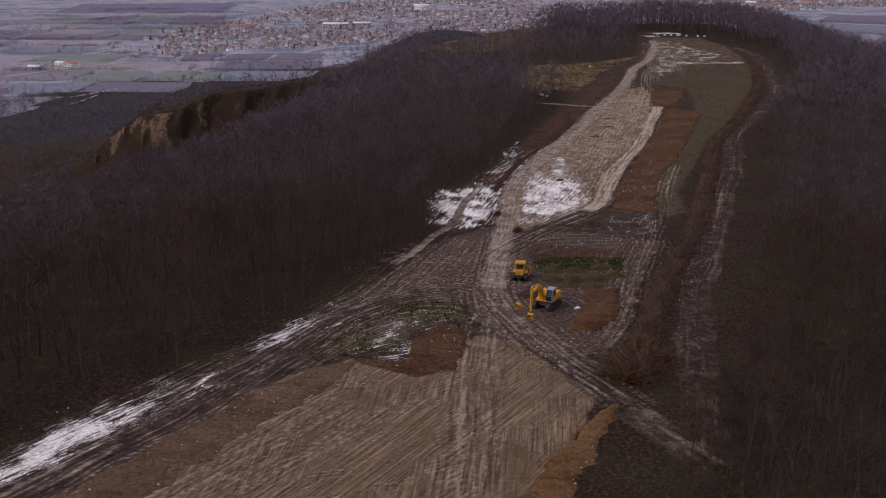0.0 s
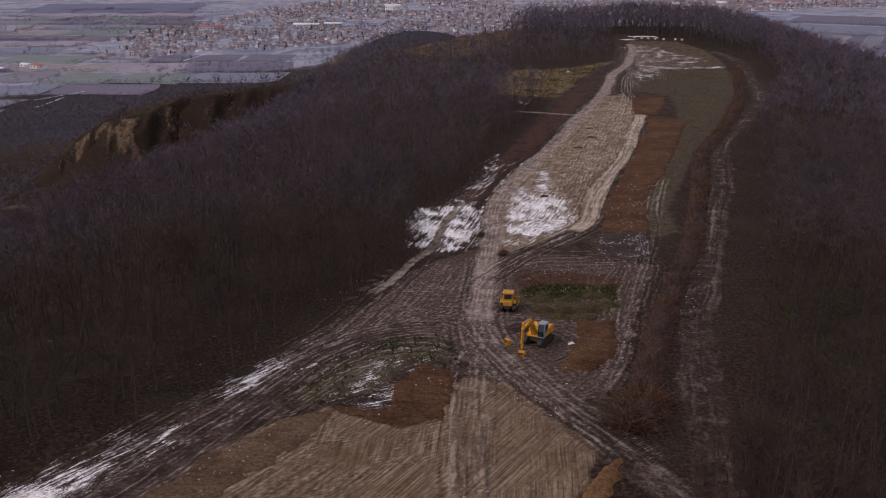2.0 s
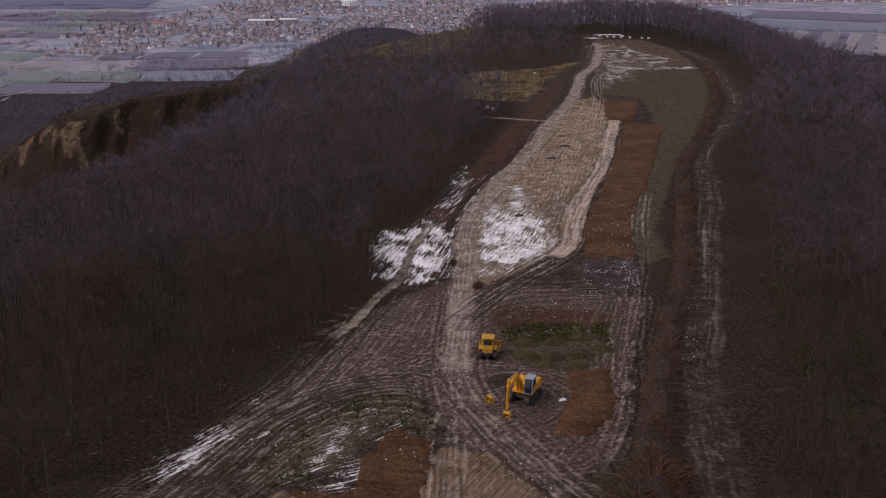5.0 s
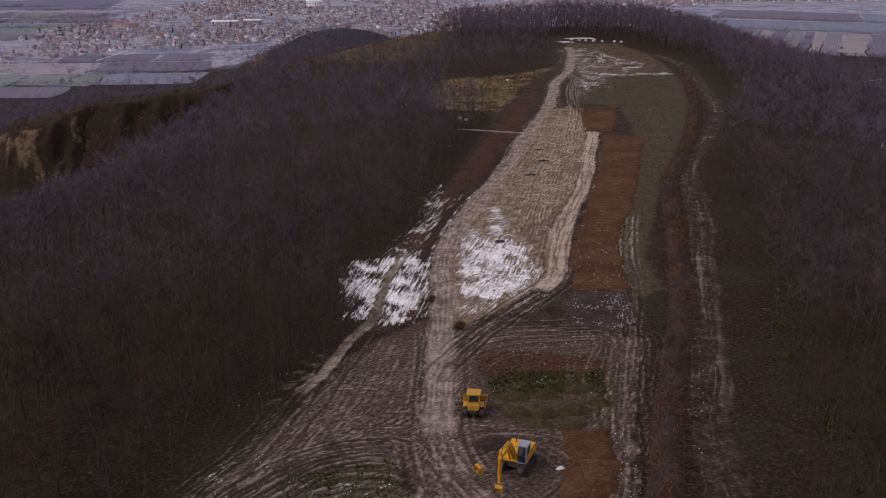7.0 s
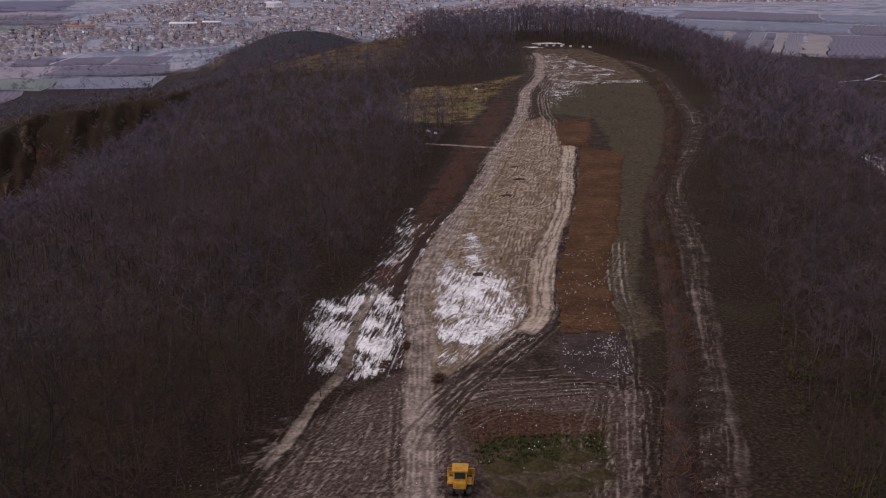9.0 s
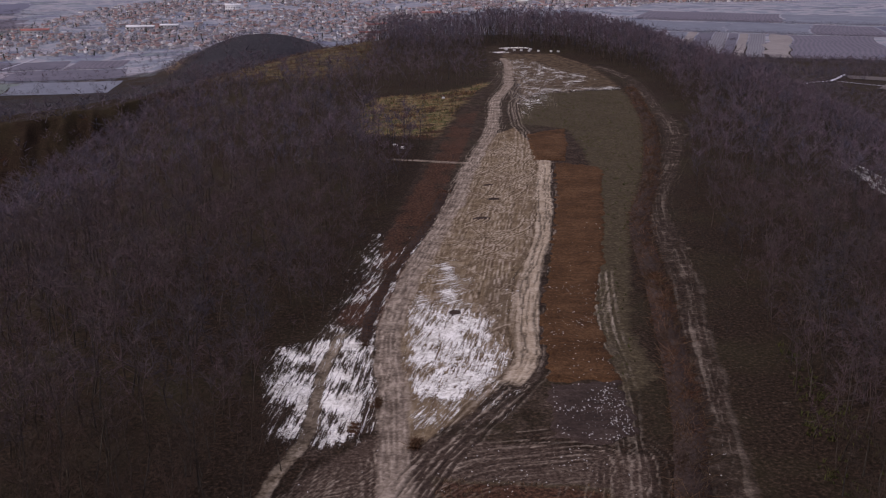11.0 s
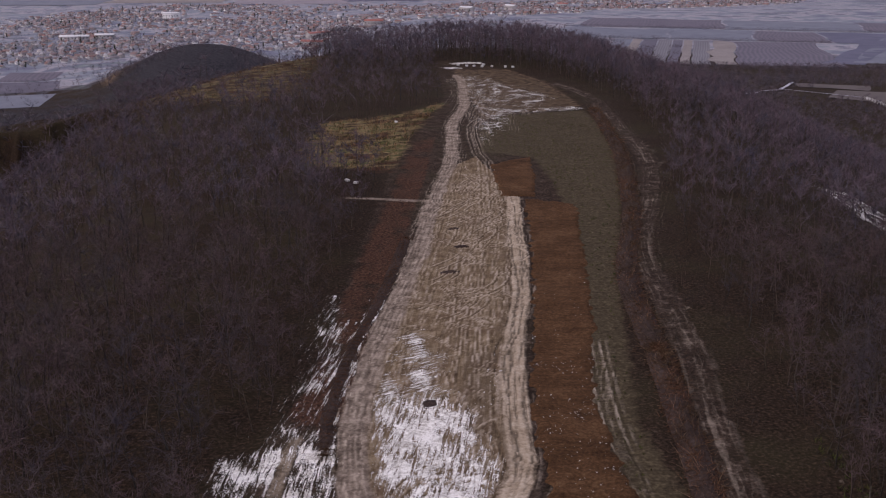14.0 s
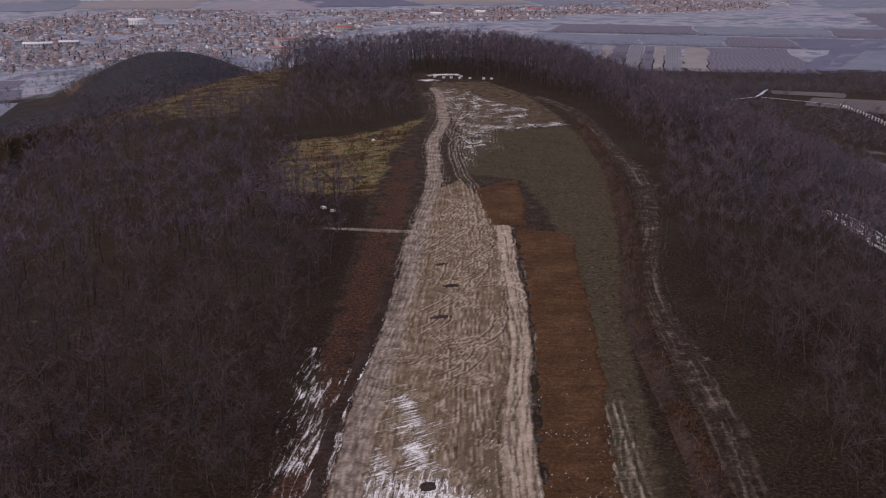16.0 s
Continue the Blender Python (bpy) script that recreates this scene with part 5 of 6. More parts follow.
def crawler(parent, y, length, high, width, rot=0.0):
    """A crawler track: a rounded loop with shoes and rollers as its parts."""
    m = pose(0, 0, 0, 0, 0, rot)
    r = high / 2
    outline = []
    for k in range(9):
        a = math.pi / 2 + math.pi * k / 8
        outline.append((-length / 2 + r + r * math.cos(a), r + r * math.sin(a)))
    for k in range(9):
        a = -math.pi / 2 + math.pi * k / 8
        outline.append((length / 2 - r + r * math.cos(a), r + r * math.sin(a)))
    bm = add_plate(bmesh.new(), outline, y - width / 2, y + width / 2)
    bmesh.ops.transform(bm, matrix=m, verts=bm.verts)
    belt = part("crawler_track", bm, M_STEEL, parent, "muddy steel crawler track")
    n = int(length / 0.22)
    for k in range(n):
        x = -length / 2 + r + (length - 2 * r) * k / (n - 1)
        for z in (0.01, high):
            bm = add_box(bmesh.new(), (0.06, width * 1.06, 0.06), (x, y, z), bevel=0)
            bmesh.ops.transform(bm, matrix=m, verts=bm.verts)
            part("shoe", bm, M_STEEL, belt)
    side = y + math.copysign(width / 2 + 0.02, y)
    for x, rr in ((-length / 2 + r, r * 0.72), (length / 2 - r, r * 0.72)):
        bm = add_rod(bmesh.new(), (x, side - 0.05, r), (x, side + 0.05, r), rr, 16)
        bmesh.ops.transform(bm, matrix=m, verts=bm.verts)
        part("wheel", bm, M_STEEL, belt)
    return belt


def arm(name, mat, parent, outline, width, y=0.0, label=""):
    bm = add_plate(bmesh.new(), outline, y - width / 2, y + width / 2)
    bmesh.ops.bevel(bm, geom=list(bm.edges), offset=0.04, segments=1, affect="EDGES")
    return part(name, bm, mat, parent, label)


def bucket_shape(bm, x, y, z, width, size, turn):
    """An open digging bucket with curved back, side plates and teeth."""
    back = [(0.05 + 0.45 * math.cos(a), 0.45 * math.sin(a)) for a in [math.pi * (0.42 + 1.08 * k / 8) for k in range(9)]] + [(0.62, -0.42)]
    for s in (-1, 1):
        add_plate(bm, [(px * size, pz * size) for px, pz in back + [(0.3, 0.45)]], s * width / 2 - 0.03, s * width / 2 + 0.03)
    for k in range(len(back) - 1):
        (ax, az), (bx, bz) = back[k], back[k + 1]
        add_plate(bm, [(ax * size, az * size), (bx * size, bz * size), (bx * size * 0.92, bz * size * 0.92), (ax * size * 0.92, az * size * 0.92)], -width / 2, width / 2)
    for k in range(4):
        add_box(bm, (0.25 * size, 0.09, 0.07), (0.72 * size, -width / 2 + width * (k + 0.5) / 4, -0.42 * size), bevel=0)
    bmesh.ops.transform(bm, matrix=pose(x, y, z, 0, turn, 0), verts=bm.verts)
    return bm


def excavator(x, y, heading, track_turn):
    top = tagged(new("excavator"), "yellow crawler excavator with grey cab, arm lowered to the mud", "excavator")
    crawler(top, 1.12, 3.95, 0.9, 0.6, track_turn)
    crawler(top, -1.12, 3.95, 0.9, 0.6, track_turn)
    box_part("undercarriage", M_STEEL, top, (2.2, 1.7, 0.5), (0, 0, 0.62), (0, 0, track_turn))
    part("slew_ring", add_rod(bmesh.new(), (0, 0, 0.8), (0, 0, 1.06), 0.72, 20), M_STEEL, top)
    body = arm("upper_body", M_YELLOW, top, [(1.15, 1.04), (1.15, 1.35), (0.5, 1.5), (0.35, 1.95), (-1.7, 2.0), (-2.15, 1.85), (-2.25, 1.3), (-1.9, 1.04)], 2.55, 0, "yellow engine housing and deck")
    arm("counterweight", M_YELLOW, top, [(-1.65, 0.98), (-1.6, 2.06), (-2.1, 2.02), (-2.5, 1.75), (-2.52, 1.25), (-2.2, 0.98)], 2.6, 0)
    box_part("hood", M_YELLOW, body, (1.2, 1.5, 0.16), (-1.0, -0.35, 2.05), bevel=0.06)
    box_part("vent_grille", M_STEEL, body, (0.8, 0.03, 0.5), (-1.1, -1.285, 1.55), bevel=0)
    part("exhaust_pipe", add_rod(bmesh.new(), (-1.3, -0.6, 2.0), (-1.3, -0.6, 2.55), 0.06), M_STEEL, body)
    cab = arm("cab", M_GREY, top, [(1.25, 1.06), (1.3, 2.0), (1.0, 2.92), (-0.35, 2.95), (-0.45, 1.06)], 0.98, 0.76, "grey operator's cab with dark windows")
    box_part("cab_roof", M_GREY, cab, (1.45, 1.04, 0.08), (0.32, 0.76, 2.97), bevel=0.03)
    box_part("windscreen", M_GLASS, cab, (0.03, 0.8, 0.92), (1.165, 0.76, 2.45), (0, -18, 0), 0)
    box_part("windscreen", M_GLASS, cab, (0.03, 0.8, 0.72), (1.29, 0.76, 1.62), (0, 3, 0), 0)
    box_part("side_window", M_GLASS, cab, (1.0, 0.03, 0.85), (0.38, 1.255, 2.3), bevel=0)
    box_part("side_window", M_GLASS, cab, (1.0, 0.03, 0.85), (0.38, 0.265, 2.4), bevel=0)
    box_part("rear_window", M_GLASS, cab, (0.03, 0.7, 0.6), (-0.44, 0.76, 2.45), bevel=0)
    box_part("door_handle", M_STEEL, cab, (0.12, 0.04, 0.05), (-0.15, 1.27, 1.8), bevel=0)
    for yy in (-1.2, 1.2):
        part("handrail", add_rod(bmesh.new(), (0.9, yy * 0.99 - 0.03, 1.35), (-0.3, yy * 0.99 - 0.03, 2.1 if yy < 0 else 1.4), 0.025, 6), M_STEEL, body)
    arm("boom", M_YELLOW, top, [(0.55, 1.25), (0.5, 1.65), (2.3, 3.95), (3.0, 4.2), (5.75, 4.02), (5.85, 3.75), (3.1, 3.62), (2.75, 3.45), (1.0, 1.4)], 0.38, -0.15, "cranked yellow boom")
    arm("stick", M_YELLOW, top, [(5.40, 4.72), (5.72, 4.6), (5.98, 1.15), (5.85, 1.0), (5.70, 1.15), (5.35, 3.7)], 0.27, -0.15, "yellow dipper arm hanging upright")
    for yy in (-0.5, 0.2):
        part("lift_ram", add_rod(bmesh.new(), (1.05, yy, 1.3), (1.9, yy, 2.6), 0.10), M_YELLOW, top)
        part("ram_rod", add_rod(bmesh.new(), (1.9, yy, 2.6), (2.55, yy, 3.6), 0.05), M_CHROME, top)
    part("stick_ram", add_rod(bmesh.new(), (3.0, -0.15, 4.3), (4.4, -0.15, 4.5), 0.10), M_YELLOW, top)
    part("ram_rod", add_rod(bmesh.new(), (4.4, -0.15, 4.5), (5.45, -0.15, 4.66), 0.05), M_CHROME, top)
    part("bucket_ram", add_rod(bmesh.new(), (5.85, -0.15, 3.9), (6.15, -0.15, 2.0), 0.08), M_YELLOW, top)
    part("bucket", bucket_shape(bmesh.new(), 5.75, -0.15, 0.55, 0.75, 0.7, 60), M_DOZER, top, "worn ochre digging bucket")
    top.matrix_world = pose(x, y, float(height(x, y)) + 0.10, 0, 0, heading) @ Matrix.Scale(0.93, 4)
    return top


def bulldozer(x, y, heading):
    top = tagged(new("bulldozer"), "dull yellow crawler bulldozer parked on mud", "bulldozer")
    crawler(top, 0.98, 3.3, 1.0, 0.52)
    crawler(top, -0.98, 3.3, 1.0, 0.52)
    box_part("chassis", M_STEEL, top, (3.0, 1.45, 0.6), (0.1, 0, 0.72))
    arm("engine_hood", M_DOZER, top, [(0.3, 0.95), (0.3, 1.95), (1.9, 1.8), (2.15, 1.6), (2.15, 0.85)], 1.05, 0, "yellow engine hood")
    arm("cab", M_DOZER, top, [(0.45, 1.0), (0.4, 1.85), (0.15, 2.75), (-1.15, 2.75), (-1.2, 1.0)], 1.5, 0, "yellow cab with dark windows")
    cab = top.children[-1]
    box_part("cab_roof", M_DOZER, cab, (1.75, 1.75, 0.2), (-0.5, 0, 2.85), bevel=0.09)
    box_part("rear_window", M_GLASS, cab, (0.03, 1.15, 0.72), (-1.19, 0, 2.25), bevel=0)
    box_part("windscreen", M_GLASS, cab, (0.03, 1.15, 0.7), (0.3, 0, 2.3), (0, -15, 0), 0)
    for s in (-1, 1):
        box_part("side_window", M_GLASS, cab, (1.0, 0.03, 0.7), (-0.42, s * 0.755, 2.25), bevel=0)
        box_part("fender", M_DOZER, top, (1.5, 0.5, 0.08), (-0.4, s * 1.0, 1.25), bevel=0.02)
        part("push_arm", add_rod(bmesh.new(), (0.0, s * 1.32, 0.5), (2.5, s * 1.32, 0.42), 0.10), M_DOZER, top)
        part("blade_ram", add_rod(bmesh.new(), (1.7, s * 0.62, 1.55), (2.5, s * 0.62, 0.9), 0.06), M_CHROME, top)
    box_part("fuel_tank", M_DOZER, top, (0.55, 1.35, 0.75), (-1.45, 0, 1.32), bevel=0.08)
    box_part("tail_plate", M_STEEL, top, (0.2, 0.9, 0.5), (-1.72, 0, 0.72))
    part("exhaust_pipe", add_rod(bmesh.new(), (1.1, 0.25, 1.85), (1.1, 0.25, 2.6), 0.06), M_STEEL, top)
    arm("blade", M_DOZER, top, [(2.55, 0.05), (2.72, 0.35), (2.7, 0.8), (2.5, 1.2), (2.42, 1.15), (2.55, 0.8), (2.58, 0.4), (2.45, 0.05)], 3.1, 0, "scraped steel dozer blade")
    part("ripper", add_rod(bmesh.new(), (-1.85, 0, 0.9), (-2.05, 0, 0.15), 0.07), M_STEEL, top)
    top.matrix_world = pose(x, y, float(height(x, y)) + 0.10, 0, 0, heading) @ Matrix.Scale(0.88, 4)
    return top


excavator(14.1, 131.4, 243, -8)
bulldozer(11.4, 143.6, 79)
spare = new("spare_bucket", bpy.data.meshes.new("spare_bucket"))
_bm = bucket_shape(bmesh.new(), 0, 0, 0.38, 0.95, 0.8, 20)
_bm.to_mesh(spare.data)
_bm.free()
spare.data.materials.append(M_DOZER)
spare.matrix_world = pose(10.2, 130.6, float(height(10.2, 130.6)) + 0.05, 0, 0, 200)
tagged(spare, "muddy yellow digging bucket lying on the ground", "bucket")

# ---- white things at the top of the field ----
for k, (x, y, w, l, h) in enumerate([(108, 527, 1.2, 1.0, 0.8), (111, 524, 1.0, 1.0, 0.7), (114, 523, 1.1, 0.9, 0.7), (117, 521, 1.0, 1.0, 0.8), (121, 520, 1.2, 1.0, 0.7), (126, 517, 1.0, 1.0, 0.8),
                                     (129, 516, 1.1, 1.0, 0.7), (119, 526, 1.0, 1.1, 0.7)]):
    bm = add_box(bmesh.new(), (w, l, h), (0, 0, h / 2), bevel=0.12)
    me = bpy.data.meshes.new("white_sack")
    bm.to_mesh(me)
    bm.free()
    me.materials.append(M_WHITE)
    ob = new("white_sack", me)
    ob.matrix_world = pose(x, y, float(height(x, y)) - 0.05, 0, 0, 17 * k)
    tagged(ob, "bulging white sack standing at the top of the field", "sack", "white sacks")
snow([(99, 519), (106, 521), (107, 517), (101, 515)], 0.8, 0.1, "snow strip at the top of the field", 53, 0.4)
snow([(107, 532), (119, 530), (120, 535), (109, 537)], 0.75, 0.1, "snow strip before the top wood", 54, 0.4)
for k, (x, y, w, l) in enumerate([(31, 323, 0.8, 1.4), (32.5, 320, 0.7, 1.0), (56, 395, 1.5, 0.8)]):
    bm = add_box(bmesh.new(), (w, l, 0.5), (0, 0, 0.25), bevel=0.08)
    me = bpy.data.meshes.new("white_crate")
    bm.to_mesh(me)
    bm.free()
    me.materials.append(M_WHITE)
    ob = new("white_crate", me)
    ob.matrix_world = pose(x, y, float(height(x, y)) - 0.03, 0, 0, 20 + 35 * k)
    tagged(ob, "pale crate lying in the overgrown clearing", "crate", "pale crates")


# ---- the plain: parcels, woods and town ----
def parcel_material(name, lo, hi, rows=0.0):
    m, t, b = material(name, 0.8)
    b.inputs["Specular IOR Level"].default_value = 0.3
    v = coords(t, (1, 1, 1))
    f = maths(t, "ADD", maths(t, "MULTIPLY", noise_tex(t, v, 0.03, 5, 0.65), 0.6), maths(t, "MULTIPLY", noise_tex(t, v, 0.3, 4), 0.4))
    if rows:
        w = nd(t, "ShaderNodeTexWave", Scale=1.0, Distortion=0.6, Detail=2.0)
        t.links.new(coords(t, (rows, 0, 0), "UV"), w.inputs["Vector"])
        f = maths(t, "ADD", maths(t, "MULTIPLY", f, 0.78), maths(t, "MULTIPLY", w.outputs["Fac"], 0.22))
    t.links.new(ramp(t, f, [(0.35, lo), (0.65, hi)]), b.inputs["Base Color"])
    return m


# Distance haze is put into most of these field colours as a blue tint.
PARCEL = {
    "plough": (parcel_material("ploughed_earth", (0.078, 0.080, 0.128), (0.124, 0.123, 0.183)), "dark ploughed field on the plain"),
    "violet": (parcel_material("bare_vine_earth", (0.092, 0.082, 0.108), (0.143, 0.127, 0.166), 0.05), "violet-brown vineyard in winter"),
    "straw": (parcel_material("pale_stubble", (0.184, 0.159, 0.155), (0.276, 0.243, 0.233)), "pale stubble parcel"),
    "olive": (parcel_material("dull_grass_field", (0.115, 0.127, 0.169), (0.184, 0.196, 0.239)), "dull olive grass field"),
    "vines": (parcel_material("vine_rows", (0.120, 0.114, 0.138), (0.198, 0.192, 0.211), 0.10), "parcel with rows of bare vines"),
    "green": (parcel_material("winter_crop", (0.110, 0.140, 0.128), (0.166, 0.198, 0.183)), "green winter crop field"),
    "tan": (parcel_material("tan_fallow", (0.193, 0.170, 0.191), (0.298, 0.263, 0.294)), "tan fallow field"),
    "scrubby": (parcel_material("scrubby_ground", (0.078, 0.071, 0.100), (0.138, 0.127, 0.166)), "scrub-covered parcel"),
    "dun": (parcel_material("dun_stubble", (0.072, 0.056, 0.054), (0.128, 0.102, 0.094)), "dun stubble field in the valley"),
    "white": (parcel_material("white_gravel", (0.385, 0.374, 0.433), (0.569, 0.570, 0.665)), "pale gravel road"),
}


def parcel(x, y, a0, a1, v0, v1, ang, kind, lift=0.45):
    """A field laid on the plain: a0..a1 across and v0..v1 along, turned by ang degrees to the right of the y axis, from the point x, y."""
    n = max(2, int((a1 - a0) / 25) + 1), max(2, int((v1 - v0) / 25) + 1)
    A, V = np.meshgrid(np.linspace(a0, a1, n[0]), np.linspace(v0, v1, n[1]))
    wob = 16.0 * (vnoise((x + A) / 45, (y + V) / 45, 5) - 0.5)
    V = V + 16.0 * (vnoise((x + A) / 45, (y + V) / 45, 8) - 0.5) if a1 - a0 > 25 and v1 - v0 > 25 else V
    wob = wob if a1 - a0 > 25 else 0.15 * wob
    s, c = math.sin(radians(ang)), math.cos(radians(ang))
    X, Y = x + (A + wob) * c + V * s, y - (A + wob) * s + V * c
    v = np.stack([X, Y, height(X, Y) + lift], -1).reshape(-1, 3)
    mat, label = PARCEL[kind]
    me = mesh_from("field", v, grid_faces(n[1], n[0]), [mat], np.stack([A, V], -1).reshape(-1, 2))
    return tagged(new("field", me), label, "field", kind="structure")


TOWN = [(-470, 1500), (-230, 1700), (-60, 1760), (190, 1760), (300, 2020), (560, 2010), (760, 2090), (880, 2330), (1240, 2370), (1560, 2650), (1900, 2950), (1500, 3150), (900, 2880), (300, 2900),
        (-60, 3000), (-330, 2700), (-420, 2200), (-500, 1800)]
VX, VY, VA, VK = 477, 1240, 27, 0.836
edges = [(-190, -30, "violet"), (-30, 2, "olive"), (2, 20, "straw"), (20, 46, "scrubby"), (46, 70, "vines"), (70, 88, "scrubby"), (88, 104, "straw"), (104, 132, "vines"), (132, 168, "straw"), (168, 310, "violet")]
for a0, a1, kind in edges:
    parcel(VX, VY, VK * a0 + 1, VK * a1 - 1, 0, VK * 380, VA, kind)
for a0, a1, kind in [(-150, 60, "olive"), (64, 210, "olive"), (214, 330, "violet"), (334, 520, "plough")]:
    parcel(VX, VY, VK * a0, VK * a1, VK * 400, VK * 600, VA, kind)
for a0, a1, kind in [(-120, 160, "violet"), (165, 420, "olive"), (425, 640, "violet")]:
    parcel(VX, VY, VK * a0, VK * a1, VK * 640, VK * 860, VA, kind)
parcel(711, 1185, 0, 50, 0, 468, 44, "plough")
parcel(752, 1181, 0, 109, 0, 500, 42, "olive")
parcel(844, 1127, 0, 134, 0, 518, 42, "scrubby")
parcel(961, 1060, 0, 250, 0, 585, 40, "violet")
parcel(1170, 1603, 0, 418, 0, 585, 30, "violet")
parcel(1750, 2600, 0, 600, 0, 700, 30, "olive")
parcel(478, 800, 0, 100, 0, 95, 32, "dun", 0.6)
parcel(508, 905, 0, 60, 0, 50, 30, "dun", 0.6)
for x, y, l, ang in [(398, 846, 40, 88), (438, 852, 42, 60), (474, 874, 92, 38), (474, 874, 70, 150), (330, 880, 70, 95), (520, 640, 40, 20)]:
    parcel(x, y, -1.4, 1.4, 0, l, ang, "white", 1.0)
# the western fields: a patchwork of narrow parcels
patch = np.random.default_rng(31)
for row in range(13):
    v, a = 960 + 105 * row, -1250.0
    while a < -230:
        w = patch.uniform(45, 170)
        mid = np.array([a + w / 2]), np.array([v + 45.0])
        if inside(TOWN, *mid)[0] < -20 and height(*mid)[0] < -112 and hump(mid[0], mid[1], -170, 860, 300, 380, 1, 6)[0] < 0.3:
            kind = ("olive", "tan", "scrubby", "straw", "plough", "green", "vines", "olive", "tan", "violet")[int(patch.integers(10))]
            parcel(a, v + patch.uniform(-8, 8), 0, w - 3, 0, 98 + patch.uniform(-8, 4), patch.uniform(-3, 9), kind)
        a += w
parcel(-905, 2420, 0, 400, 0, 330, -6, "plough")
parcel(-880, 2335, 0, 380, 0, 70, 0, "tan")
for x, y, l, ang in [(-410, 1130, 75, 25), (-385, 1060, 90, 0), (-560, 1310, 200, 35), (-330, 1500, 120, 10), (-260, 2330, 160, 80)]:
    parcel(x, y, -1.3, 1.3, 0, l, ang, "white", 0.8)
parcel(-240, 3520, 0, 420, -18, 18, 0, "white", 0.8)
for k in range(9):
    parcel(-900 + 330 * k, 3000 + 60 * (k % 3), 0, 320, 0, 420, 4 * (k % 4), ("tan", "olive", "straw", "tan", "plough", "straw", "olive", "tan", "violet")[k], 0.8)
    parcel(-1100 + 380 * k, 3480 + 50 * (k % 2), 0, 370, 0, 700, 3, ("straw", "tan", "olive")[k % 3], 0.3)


def tuft_tree(seed, blades, spread, pointed):
    """A far tree or bush: a short stem with a cloud of twig slivers."""
    g = np.random.default_rng(seed)
    s = Shape()
    s.limb((0, 0, -0.3), (0, 0, 0.55), 0.03, 0.0, 3)
    for _ in range(blades):
        h = g.uniform(0.15, 0.85)
        r = spread * (1 - h if pointed else math.sin(math.pi * min(1, h + 0.12)) + 0.1)
        a = g.uniform(0, 6.283)
        p = np.array([r * 0.6 * math.cos(a), r * 0.6 * math.sin(a), h])
        w = np.array([math.cos(a), math.sin(a), g.uniform(0.2, 1.2)]) * 0.28 + g.normal(size=3) * 0.1
        s.sliver(p - w * 0.4, p + w * 0.6, 0.021 if not pointed else 0.06, g)
    v, f = s.done()
    return ((v * 12.0, f), (v * 12.0, f))


BUSHES = [tuft_tree(900 + k, 20, 0.46, False) for k in range(6)]
TOWN_BUSHES = [tuft_tree(930 + k, 10, 0.5, False) for k in range(4)]
FIRS = [tuft_tree(950 + k, 22, 0.26, True) for k in range(3)]
# Bluer than the near twigs: distance haze put into the colour.
M_FARWOOD = bark_material("far_bare_wood_hazed", (0.066, 0.062, 0.082), (0.130, 0.122, 0.160))
M_FIR = bark_material("fir_green", (0.020, 0.034, 0.024), (0.045, 0.065, 0.045))


def grove(kinds, x, y, lo, hi, mat, label, seed, name="far_woodland"):
    g = np.random.default_rng(seed)
    v, f = stamp(kinds, g.integers(len(kinds), size=len(x)), x, y, height(x, y) - 0.3, g.uniform(lo, hi, len(x)), g.uniform(0, 6.28, len(x)), 1)
    return tagged(new(name, mesh_from(name, v, f, [mat])), label, "woodland", kind="stuff")


